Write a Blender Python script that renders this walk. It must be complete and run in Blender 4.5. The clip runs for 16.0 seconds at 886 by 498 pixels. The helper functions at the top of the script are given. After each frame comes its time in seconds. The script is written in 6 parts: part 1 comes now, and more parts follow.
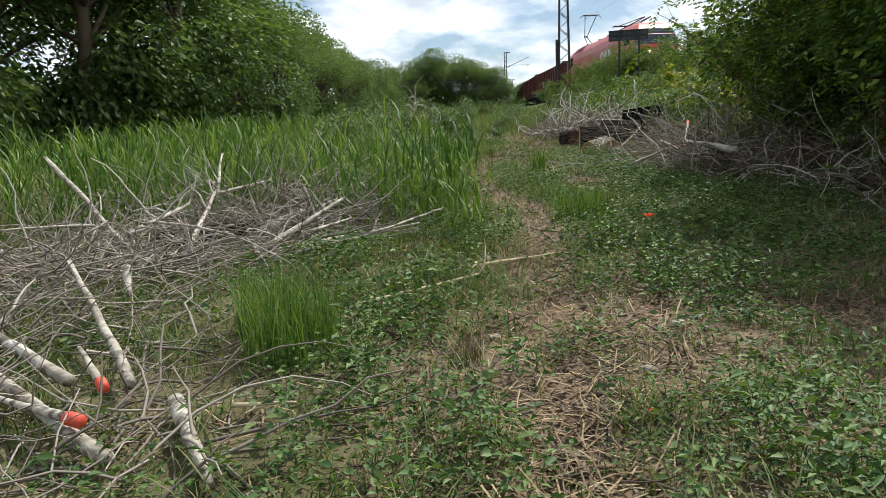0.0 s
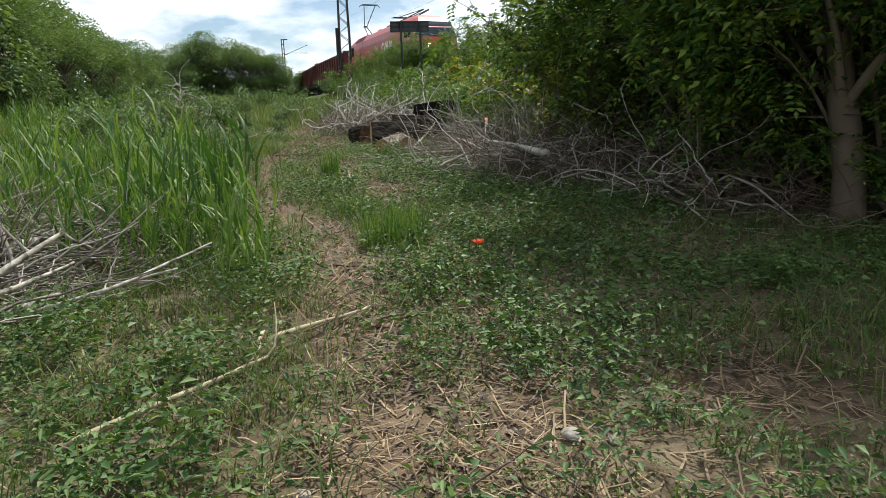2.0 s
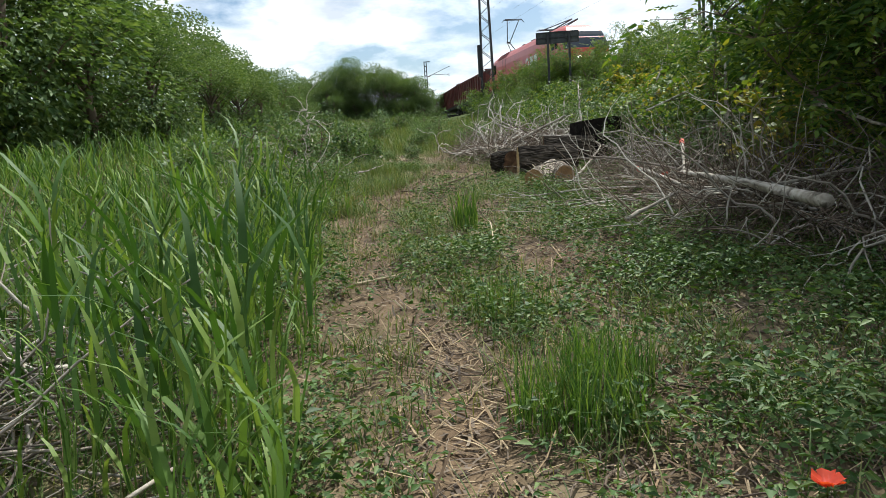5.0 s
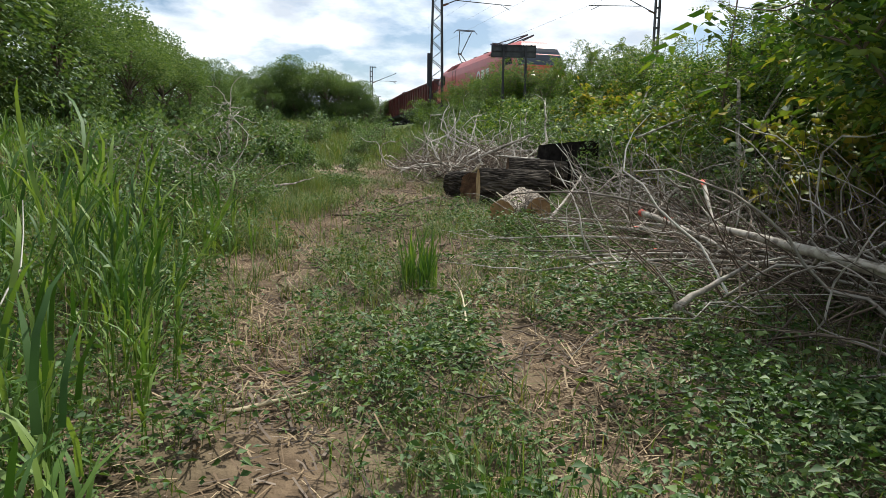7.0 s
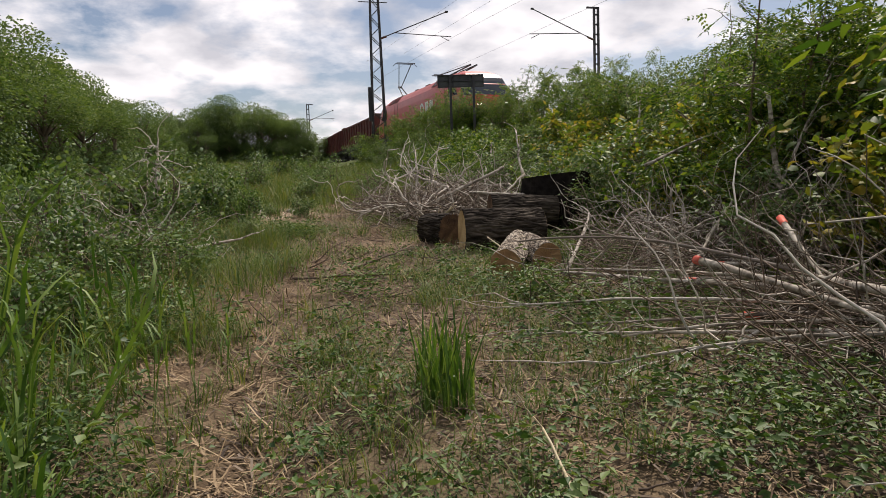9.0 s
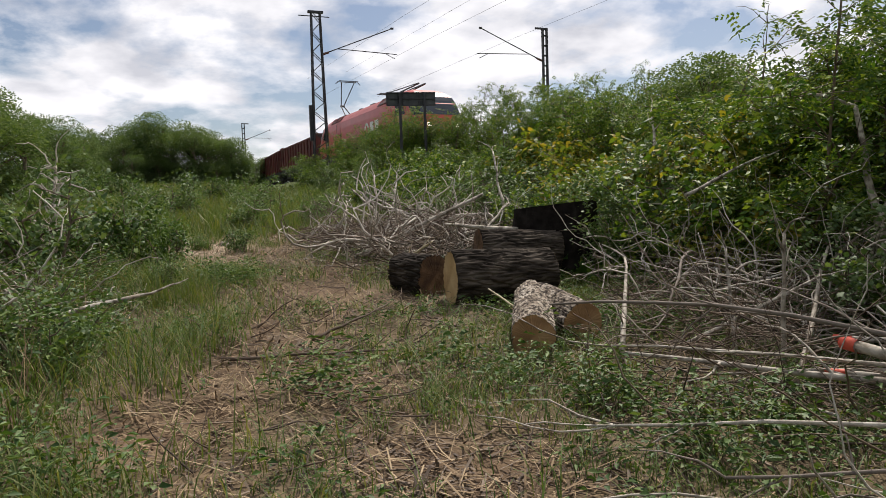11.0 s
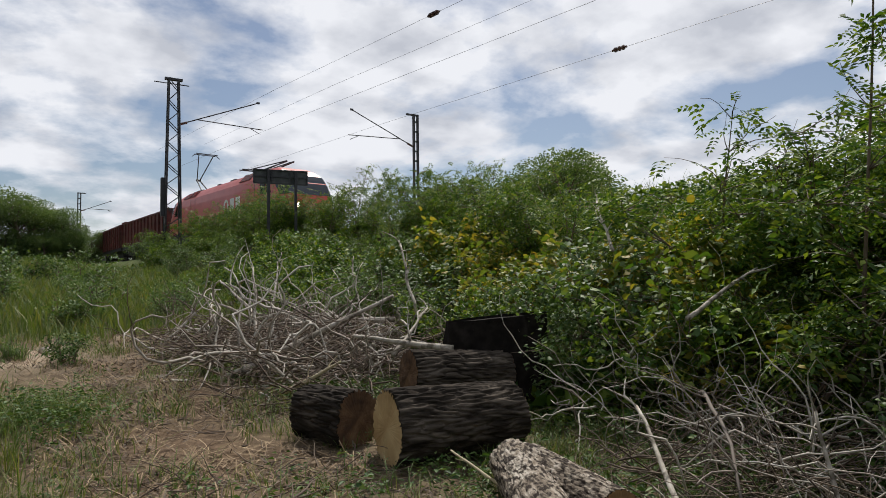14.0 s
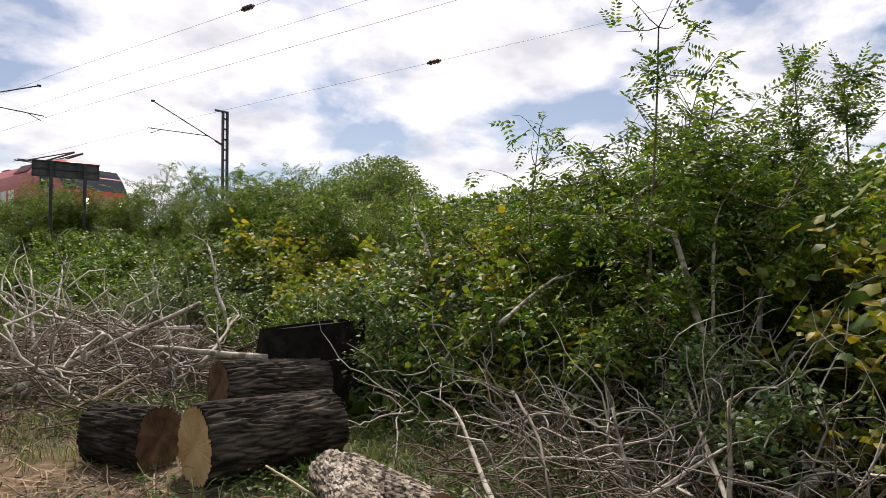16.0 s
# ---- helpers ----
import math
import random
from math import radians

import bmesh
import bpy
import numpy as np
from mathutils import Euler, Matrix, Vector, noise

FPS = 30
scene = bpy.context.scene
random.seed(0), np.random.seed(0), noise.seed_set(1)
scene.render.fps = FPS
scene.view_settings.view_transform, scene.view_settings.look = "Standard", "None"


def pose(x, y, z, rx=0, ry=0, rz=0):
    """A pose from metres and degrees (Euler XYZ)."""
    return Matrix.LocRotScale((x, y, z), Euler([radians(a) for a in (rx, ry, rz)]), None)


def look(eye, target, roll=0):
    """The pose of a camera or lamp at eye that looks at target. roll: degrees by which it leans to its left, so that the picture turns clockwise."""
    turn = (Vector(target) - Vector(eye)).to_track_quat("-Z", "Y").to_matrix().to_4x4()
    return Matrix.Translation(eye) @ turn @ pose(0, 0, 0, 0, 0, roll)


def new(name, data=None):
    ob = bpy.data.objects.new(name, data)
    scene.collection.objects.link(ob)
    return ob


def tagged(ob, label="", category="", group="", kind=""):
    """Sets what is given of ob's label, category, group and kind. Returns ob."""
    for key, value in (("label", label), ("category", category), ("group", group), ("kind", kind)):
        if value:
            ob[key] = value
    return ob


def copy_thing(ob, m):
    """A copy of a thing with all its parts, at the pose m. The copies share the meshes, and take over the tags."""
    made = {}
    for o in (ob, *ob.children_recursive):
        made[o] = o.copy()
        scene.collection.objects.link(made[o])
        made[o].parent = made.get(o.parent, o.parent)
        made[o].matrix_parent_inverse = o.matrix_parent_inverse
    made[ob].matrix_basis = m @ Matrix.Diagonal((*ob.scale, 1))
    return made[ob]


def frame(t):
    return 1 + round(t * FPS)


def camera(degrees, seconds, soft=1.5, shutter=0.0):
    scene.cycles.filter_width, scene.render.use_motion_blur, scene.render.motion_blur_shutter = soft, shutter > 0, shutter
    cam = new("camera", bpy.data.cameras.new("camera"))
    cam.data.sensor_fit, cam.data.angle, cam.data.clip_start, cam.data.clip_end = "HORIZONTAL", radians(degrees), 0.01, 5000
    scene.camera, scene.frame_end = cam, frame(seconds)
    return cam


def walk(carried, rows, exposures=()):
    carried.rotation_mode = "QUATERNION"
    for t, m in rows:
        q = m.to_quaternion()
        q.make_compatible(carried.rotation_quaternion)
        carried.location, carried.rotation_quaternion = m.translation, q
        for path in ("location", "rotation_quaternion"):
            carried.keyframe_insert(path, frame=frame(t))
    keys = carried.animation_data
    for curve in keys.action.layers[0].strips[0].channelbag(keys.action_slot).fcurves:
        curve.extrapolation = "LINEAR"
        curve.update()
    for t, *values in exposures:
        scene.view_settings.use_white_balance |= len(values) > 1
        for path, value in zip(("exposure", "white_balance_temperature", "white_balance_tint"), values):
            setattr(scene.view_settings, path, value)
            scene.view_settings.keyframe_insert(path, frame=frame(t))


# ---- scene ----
cam = camera(66.9, 16.0, soft=0.6)
PATH = [
    (0, (0.291, 0.761, 1.553), (0.263, 2.735, 1.232), -2.4),
    (0.5, (0.259, 1.077, 1.62), (0.409, 3.039, 1.265), -0.7),
    (1, (0.285, 1.618, 1.583), (0.656, 3.559, 1.275), -0.5),
    (1.5, (0.439, 2.179, 1.638), (0.817, 4.118, 1.328), -5.5),
    (2, (0.388, 2.495, 1.71), (0.974, 4.37, 1.336), -2.1),
    (2.5, (0.414, 2.88, 1.78), (0.758, 4.831, 1.505), -2.7),
    (3, (0.645, 3.583, 1.761), (0.764, 5.562, 1.497), -1.5),
    (3.5, (0.725, 4.031, 1.795), (0.938, 5.988, 1.443), -3.7),
    (4, (0.77, 4.578, 1.824), (0.985, 6.54, 1.502), -3.8),
    (4.2, (0.843, 4.829, 1.835), (1.015, 6.8, 1.539), -4.7),
    (6.3, (1.164, 7.724, 1.876), (1.392, 9.671, 1.476), -2.0),
    (6.5, (1.233, 7.977, 1.937), (1.482, 9.91, 1.485), -2.1),
    (7, (1.147, 8.491, 1.973), (1.526, 10.435, 1.696), 0.8),
    (7.5, (1.084, 8.978, 2.008), (1.456, 10.933, 1.812), 2.2),
    (8, (1.017, 9.397, 2.048), (1.387, 11.353, 1.853), 1.2),
    (8.5, (1.022, 9.943, 2.082), (1.557, 11.857, 1.858), -0.2),
    (9, (0.993, 10.498, 2.083), (1.539, 12.414, 1.901), -2.0),
    (9.5, (1.235, 11.242, 2.208), (1.752, 13.168, 2.058), 0.4),
    (9.7, (1.136, 11.472, 2.192), (1.723, 13.376, 2.023), -0.9),
    (11.8, (1.157, 13.761, 2.325), (1.897, 15.616, 2.226), -1.8),
    (12, (1.147, 13.982, 2.34), (1.826, 15.86, 2.236), -0.3),
    (12.5, (1.053, 14.426, 2.36), (1.763, 16.295, 2.305), -3.5),
    (13, (1.202, 14.821, 2.413), (1.953, 16.675, 2.409), -2.4),
    (13.5, (1.221, 14.99, 2.52), (2.164, 16.752, 2.594), -1.2),
    (14, (1.278, 15.066, 2.622), (2.386, 16.727, 2.728), -0.7),
    (14.5, (1.24, 15.07, 2.604), (2.468, 16.644, 2.719), 1.0),
    (15, (1.249, 15.068, 2.602), (2.547, 16.588, 2.671), 0.6),
    (15.5, (1.291, 15.085, 2.608), (2.725, 16.478, 2.659), -0.3),
    (16, (1.271, 15.167, 2.632), (2.792, 16.46, 2.747), -0.7),
]
EXPOSURES = [(0, 0.15, 6250, 7), (4.2, 0.3, 6150, 5), (6.4, 0.15, 6250, 7), (7.5, 0.18, 6250, 7), (8.3, -0.25, 6750, 14), (9.5, -0.15, 6900, 17), (12, -0.22, 6550, 12), (13.5, -0.42, 6500, 12), (14.5, -0.36, 6450, 11), (16, 0.05, 6850, 16)]
walk(cam, [(t, look(e, a, r)) for t, e, a, r in PATH], EXPOSURES)

# ---- light ----
SUN_AZ, SUN_EL = radians(42), radians(55)      # azimuth to the right of +y
sun_dir = Vector((math.sin(SUN_AZ) * math.cos(SUN_EL), math.cos(SUN_AZ) * math.cos(SUN_EL), math.sin(SUN_EL)))
lamp = bpy.data.lights.new("sun", "SUN")
lamp.energy, lamp.angle, lamp.color = 5.0, radians(0.7), (1.0, 0.95, 0.86)
new("sun", lamp).matrix_world = look(sun_dir * 60, (0, 0, 0))


def build_world():
    w = bpy.data.worlds.new("sky")
    scene.world = w
    w.use_nodes = True
    nt = w.node_tree
    nt.nodes.clear()
    n = nt.nodes.new
    sky = n("ShaderNodeTexSky")
    sky.sky_type, sky.sun_disc, sky.sun_elevation, sky.sun_rotation = "NISHITA", False, SUN_EL, SUN_AZ
    co = n("ShaderNodeTexCoord")
    sep = n("ShaderNodeSeparateXYZ")
    nt.links.new(co.outputs["Generated"], sep.inputs[0])
    # clouds lie on a flat layer: direction divided by its height
    up = n("ShaderNodeMath"); up.operation = "MAXIMUM"; up.inputs[1].default_value = 0.0
    nt.links.new(sep.outputs[2], up.inputs[0])
    ad = n("ShaderNodeMath"); ad.operation = "ADD"; ad.inputs[1].default_value = 0.28
    nt.links.new(up.outputs[0], ad.inputs[0])
    dx = n("ShaderNodeMath"); dx.operation = "DIVIDE"
    dy = n("ShaderNodeMath"); dy.operation = "DIVIDE"
    nt.links.new(sep.outputs[0], dx.inputs[0]); nt.links.new(ad.outputs[0], dx.inputs[1])
    nt.links.new(sep.outputs[1], dy.inputs[0]); nt.links.new(ad.outputs[0], dy.inputs[1])
    cm = n("ShaderNodeCombineXYZ")
    nt.links.new(dx.outputs[0], cm.inputs[0]); nt.links.new(dy.outputs[0], cm.inputs[1])
    big = n("ShaderNodeTexNoise")
    big.inputs["Scale"].default_value, big.inputs["Detail"].default_value, big.inputs["Roughness"].default_value = 1.75, 9, 0.56
    big.inputs["Distortion"].default_value = 0.1
    nt.links.new(cm.outputs[0], big.inputs["Vector"])
    cover = n("ShaderNodeValToRGB")
    cover.color_ramp.elements[0].position, cover.color_ramp.elements[1].position = 0.41, 0.53
    nt.links.new(big.outputs[0], cover.inputs[0])
    fine = n("ShaderNodeTexNoise")
    fine.inputs["Scale"].default_value, fine.inputs["Detail"].default_value = 4.2, 8
    nt.links.new(cm.outputs[0], fine.inputs["Vector"])
    tone = n("ShaderNodeValToRGB")
    tone.color_ramp.elements[0].position, tone.color_ramp.elements[0].color = 0.33, (7.2, 7.6, 8.4, 1)
    tone.color_ramp.elements[1].position, tone.color_ramp.elements[1].color = 0.56, (11.6, 11.9, 12.4, 1)
    nt.links.new(fine.outputs[0], tone.inputs[0])
    mix = n("ShaderNodeMix"); mix.data_type = "RGBA"
    nt.links.new(cover.outputs[0], mix.inputs["Factor"])
    nt.links.new(sky.outputs[0], mix.inputs[6]); nt.links.new(tone.outputs[0], mix.inputs[7])
    bg = n("ShaderNodeBackground"); bg.inputs[1].default_value = 0.098
    nt.links.new(mix.outputs[2], bg.inputs[0])
    out = n("ShaderNodeOutputWorld")
    nt.links.new(bg.outputs[0], out.inputs[0])


build_world()


# ---- materials ----
def material(name, cols, scale=6.0, rough=0.75, bump=0.3, leaf=0.0, island=0.0, metal=0.0, spec=0.4, stretch=(1, 1, 1), spots=None, bscale=None, objrand=0.0):
    """Two scales of noise through a ramp of colours; leaf: share of light let through; island: hue change from piece to piece."""
    m = bpy.data.materials.new(name)
    m.use_nodes = True
    nt = m.node_tree
    n = nt.nodes.new
    bs = nt.nodes["Principled BSDF"]
    out = nt.nodes["Material Output"]
    co = n("ShaderNodeTexCoord")
    mp = n("ShaderNodeMapping"); mp.inputs["Scale"].default_value = stretch
    nt.links.new(co.outputs["Object"], mp.inputs[0])
    a = n("ShaderNodeTexNoise"); a.inputs["Scale"].default_value, a.inputs["Detail"].default_value = scale, 6
    b = n("ShaderNodeTexNoise"); b.inputs["Scale"].default_value, b.inputs["Detail"].default_value = scale * 0.13, 3
    for t in (a, b):
        nt.links.new(mp.outputs[0], t.inputs["Vector"])
    s = n("ShaderNodeMath"); s.operation = "MULTIPLY_ADD"; s.inputs[1].default_value = 0.55
    s2 = n("ShaderNodeMath"); s2.operation = "MULTIPLY"; s2.inputs[1].default_value = 0.45
    nt.links.new(b.outputs[0], s2.inputs[0]); nt.links.new(a.outputs[0], s.inputs[0]); nt.links.new(s2.outputs[0], s.inputs[2])
    fac = s.outputs[0]
    if island or objrand:
        if island:
            g = n("ShaderNodeNewGeometry"); rnd = g.outputs["Random Per Island"]
        else:
            g = n("ShaderNodeObjectInfo"); rnd = g.outputs["Random"]
        k = island or objrand
        mm = n("ShaderNodeMix"); mm.inputs["Factor"].default_value = k
        nt.links.new(fac, mm.inputs[2]); nt.links.new(rnd, mm.inputs[3])
        fac = mm.outputs[0]
    ramp = n("ShaderNodeValToRGB")
    el = ramp.color_ramp.elements
    lo, hi = (0.36, 0.64) if not (island or objrand) else (0.15, 0.85)
    el[0].position, el[1].position = lo, hi
    el[0].color, el[1].color = (*cols[0], 1), (*cols[-1], 1)
    for i, c in enumerate(cols[1:-1]):
        e = el.new(lo + (hi - lo) * (i + 1) / (len(cols) - 1)); e.color = (*c, 1)
    nt.links.new(fac, ramp.inputs[0])
    col = ramp.outputs[0]
    if spots:
        sc, amount, sc_col = spots
        v = n("ShaderNodeTexNoise"); v.inputs["Scale"].default_value = sc; v.inputs["Detail"].default_value = 5
        nt.links.new(mp.outputs[0], v.inputs["Vector"])
        vr = n("ShaderNodeValToRGB")
        vr.color_ramp.elements[0].position, vr.color_ramp.elements[1].position = 1 - amount - 0.06, 1 - amount + 0.04
        nt.links.new(v.outputs[0], vr.inputs[0])
        mx = n("ShaderNodeMix"); mx.data_type = "RGBA"
        nt.links.new(vr.outputs[0], mx.inputs["Factor"]); nt.links.new(col, mx.inputs[6]); mx.inputs[7].default_value = (*sc_col, 1)
        col = mx.outputs[2]
    nt.links.new(col, bs.inputs["Base Color"])
    bs.inputs["Roughness"].default_value, bs.inputs["Metallic"].default_value = rough, metal
    bs.inputs["Specular IOR Level"].default_value = spec
    if bump:
        bn = n("ShaderNodeTexNoise"); bn.inputs["Scale"].default_value, bn.inputs["Detail"].default_value = bscale or scale * 2.2, 6
        nt.links.new(mp.outputs[0], bn.inputs["Vector"])
        bp = n("ShaderNodeBump"); bp.inputs["Strength"].default_value, bp.inputs["Distance"].default_value = bump, 0.02
        nt.links.new(bn.outputs[0], bp.inputs["Height"]); nt.links.new(bp.outputs[0], bs.inputs["Normal"])
    if leaf:
        tr = n("ShaderNodeBsdfTranslucent")
        br = n("ShaderNodeMix"); br.data_type = "RGBA"; br.blend_type = "MULTIPLY"; br.inputs["Factor"].default_value = 1
        nt.links.new(col, br.inputs[6]); br.inputs[7].default_value = (1.5, 1.5, 0.55, 1)
        nt.links.new(br.outputs[2], tr.inputs[0])
        ms = n("ShaderNodeMixShader"); ms.inputs[0].default_value = leaf
        nt.links.new(bs.outputs[0], ms.inputs[1]); nt.links.new(tr.outputs[0], ms.inputs[2])
        nt.links.new(ms.outputs[0], out.inputs[0])
    return m


def ground_material():
    m = material("soil", [(0.07, 0.05, 0.032), (0.13, 0.1, 0.062), (0.2, 0.155, 0.1)], 5.0, 0.95, 0.8, spec=0.1, bscale=28)
    nt = m.node_tree
    n = nt.nodes.new
    bs = nt.nodes["Principled BSDF"]
    old = bs.inputs["Base Color"].links[0].from_socket
    at = n("ShaderNodeAttribute"); at.attribute_name = "bare"
    gr = n("ShaderNodeAttribute"); gr.attribute_name = "green"
    tc = n("ShaderNodeTexCoord")
    sand = n("ShaderNodeTexNoise"); sand.inputs["Scale"].default_value, sand.inputs["Detail"].default_value = 5, 12
    nt.links.new(tc.outputs["Object"], sand.inputs["Vector"])
    sr = n("ShaderNodeValToRGB")
    sr.color_ramp.elements[0].position, sr.color_ramp.elements[0].color = 0.3, (0.075, 0.05, 0.033, 1)
    sr.color_ramp.elements[1].position, sr.color_ramp.elements[1].color = 0.7, (0.2, 0.138, 0.086, 1)
    nt.links.new(sand.outputs[0], sr.inputs[0])
    m1 = n("ShaderNodeMix"); m1.data_type = "RGBA"
    nt.links.new(at.outputs["Fac"], m1.inputs["Factor"]); nt.links.new(old, m1.inputs[6]); nt.links.new(sr.outputs[0], m1.inputs[7])
    gn = n("ShaderNodeTexNoise"); gn.inputs["Scale"].default_value, gn.inputs["Detail"].default_value = 1.4, 9
    nt.links.new(tc.outputs["Object"], gn.inputs["Vector"])
    g2 = n("ShaderNodeValToRGB")
    g2.color_ramp.elements[0].position, g2.color_ramp.elements[0].color = 0.33, (0.04, 0.06, 0.018, 1)
    g2.color_ramp.elements[1].position, g2.color_ramp.elements[1].color = 0.68, (0.11, 0.135, 0.045, 1)
    nt.links.new(gn.outputs[0], g2.inputs[0])
    m2 = n("ShaderNodeMix"); m2.data_type = "RGBA"
    nt.links.new(gr.outputs["Fac"], m2.inputs["Factor"]); nt.links.new(m1.outputs[2], m2.inputs[6]); nt.links.new(g2.outputs[0], m2.inputs[7])
    sa = n("ShaderNodeAttribute"); sa.attribute_name = "sandy"
    m3 = n("ShaderNodeMix"); m3.data_type = "RGBA"; m3.inputs[7].default_value = (0.5, 0.41, 0.3, 1)
    nt.links.new(sa.outputs["Fac"], m3.inputs["Factor"]); nt.links.new(m2.outputs[2], m3.inputs[6])
    nt.links.new(m3.outputs[2], bs.inputs["Base Color"])
    return m


M_GROUND = ground_material()
M_REED = material("reed", [(0.035, 0.085, 0.014), (0.085, 0.165, 0.03), (0.19, 0.27, 0.065)], 3, 0.55, 0, leaf=0.26, island=0.8, spec=0.3)
M_GRASS = material("grass", [(0.045, 0.09, 0.02), (0.09, 0.14, 0.035), (0.2, 0.2, 0.08)], 3, 0.6, 0, leaf=0.3, island=0.75, spec=0.25)
M_FARGRASS = material("meadow", [(0.055, 0.095, 0.02), (0.1, 0.14, 0.035), (0.2, 0.19, 0.075)], 1.2, 0.6, 0, leaf=0.3, island=0.5)
M_HERB = material("herb", [(0.03, 0.07, 0.016), (0.06, 0.12, 0.026), (0.14, 0.2, 0.06)], 4, 0.55, 0, leaf=0.2, island=0.8, spec=0.3)
M_LEAF = material("leaf", [(0.03, 0.075, 0.014), (0.075, 0.145, 0.022), (0.2, 0.26, 0.04)], 2, 0.55, 0, leaf=0.3, island=0.8, spec=0.3)
M_LEAF_Y = material("yellowish leaf", [(0.06, 0.11, 0.018), (0.15, 0.2, 0.03), (0.34, 0.27, 0.05)], 2, 0.55, 0, leaf=0.34, island=0.8, spec=0.3)
M_LEAF_D = material("dark leaf", [(0.05, 0.095, 0.034), (0.095, 0.155, 0.052), (0.165, 0.225, 0.09)], 1, 0.55, 0, leaf=0.28, island=0.7, spec=0.3)
M_LEAF_F = material("tree line leaf", [(0.05, 0.095, 0.032), (0.095, 0.15, 0.048), (0.165, 0.22, 0.08)], 0.5, 0.55, 0, leaf=0.3, island=0.7, spec=0.3)
M_STRAW = material("straw", [(0.09, 0.055, 0.03), (0.21, 0.14, 0.075), (0.38, 0.285, 0.17)], 6, 0.8, 0, island=0.7)
M_TWIG = material("grey twig", [(0.11, 0.09, 0.075), (0.21, 0.175, 0.145), (0.36, 0.31, 0.26)], 8, 0.8, 0, island=0.75)
M_TWIG_D = material("brown twig", [(0.06, 0.042, 0.03), (0.12, 0.085, 0.06), (0.22, 0.17, 0.125)], 8, 0.8, 0, island=0.75)
M_BRANCH = material("pale branch", [(0.2, 0.17, 0.13), (0.38, 0.34, 0.28), (0.52, 0.48, 0.42)], 14, 0.75, 0.4, spots=(9, 0.42, (0.12, 0.1, 0.075)))
M_STICK = material("peeled stick", [(0.33, 0.26, 0.15), (0.46, 0.38, 0.24), (0.55, 0.48, 0.33)], 14, 0.7, 0.3)
M_BARK = material("dark bark", [(0.01, 0.008, 0.006), (0.03, 0.024, 0.019), (0.115, 0.095, 0.076)], 13, 0.95, 1.0, stretch=(0.28, 1, 1), bscale=22, spec=0.15)
M_BIRCH = material("flaky bark", [(0.1, 0.078, 0.058), (0.26, 0.215, 0.165), (0.5, 0.45, 0.38)], 26, 0.9, 1.0, stretch=(0.6, 1, 1), spec=0.2, spots=(30, 0.47, (0.035, 0.026, 0.02)))
M_CUT = material("sawn wood", [(0.35, 0.23, 0.1), (0.48, 0.33, 0.16), (0.58, 0.43, 0.23)], 5, 0.8, 0.3)
M_CUT_D = material("brown sawn wood", [(0.2, 0.11, 0.05), (0.33, 0.19, 0.085), (0.45, 0.29, 0.15)], 5, 0.8, 0.3)
M_HOLLOW = material("rotten brown heartwood", [(0.05, 0.026, 0.013), (0.11, 0.058, 0.028), (0.19, 0.11, 0.055)], 9, 0.9, 0.6)
M_TWIG_P = material("bleached twig", [(0.26, 0.23, 0.19), (0.4, 0.365, 0.31), (0.54, 0.5, 0.44)], 9, 0.8, 0, island=0.7)
M_CHAR = material("black weathered wood", [(0.008, 0.007, 0.006), (0.018, 0.015, 0.013), (0.035, 0.03, 0.026)], 8, 0.95, 0.7, spec=0.1)
M_STONE = material("stone", [(0.2, 0.17, 0.14), (0.36, 0.32, 0.27), (0.5, 0.46, 0.4)], 12, 0.9, 0.5)
M_POPPY = material("poppy red", [(0.55, 0.05, 0.02), (0.75, 0.09, 0.04)], 20, 0.5, 0, leaf=0.35)
M_PAINT = material("red marking paint", [(0.5, 0.06, 0.035), (0.7, 0.11, 0.06)], 20, 0.6, 0.1)
M_STEEL = material("weathered steel", [(0.06, 0.062, 0.066), (0.11, 0.112, 0.115), (0.16, 0.155, 0.15)], 6, 0.6, 0.2, metal=0.4)
M_DARKSTEEL = material("dark steel", [(0.02, 0.02, 0.022), (0.045, 0.045, 0.048)], 6, 0.55, 0.15, metal=0.3)
M_BOARD = material("billboard back", [(0.03, 0.035, 0.036), (0.055, 0.06, 0.06), (0.09, 0.095, 0.09)], 3, 0.7, 0.2)
M_RED = material("loco red paint", [(0.36, 0.022, 0.02), (0.42, 0.03, 0.026), (0.47, 0.045, 0.038)], 1.6, 0.33, 0.04, spec=0.5)
# body red made paler: light on the sloped roof is put into the colour
M_REDROOF = material("red roof paint with light painted in", [(0.42, 0.06, 0.05), (0.48, 0.095, 0.08), (0.52, 0.13, 0.11)], 2, 0.4, 0.05)
M_SKIRT = material("grey underframe paint", [(0.035, 0.035, 0.037), (0.06, 0.06, 0.062)], 4, 0.6, 0.15)
M_WHITE = material("white marking", [(0.62, 0.6, 0.58), (0.75, 0.73, 0.7)], 5, 0.5, 0)
M_WAGON = material("rust red wagon paint", [(0.06, 0.014, 0.011), (0.1, 0.022, 0.018), (0.14, 0.042, 0.03)], 2.5, 0.7, 0.25, spots=(3, 0.4, (0.09, 0.035, 0.02)))
M_LOAD = material("wagon load", [(0.02, 0.02, 0.02), (0.05, 0.048, 0.045), (0.09, 0.085, 0.08)], 5, 0.95, 0.8)
M_BALLAST = material("ballast", [(0.12, 0.1, 0.085), (0.22, 0.19, 0.165), (0.34, 0.3, 0.26)], 24, 0.95, 1.0)
M_RAIL = material("rail steel", [(0.09, 0.06, 0.045), (0.17, 0.12, 0.09)], 8, 0.45, 0.1, metal=0.6)
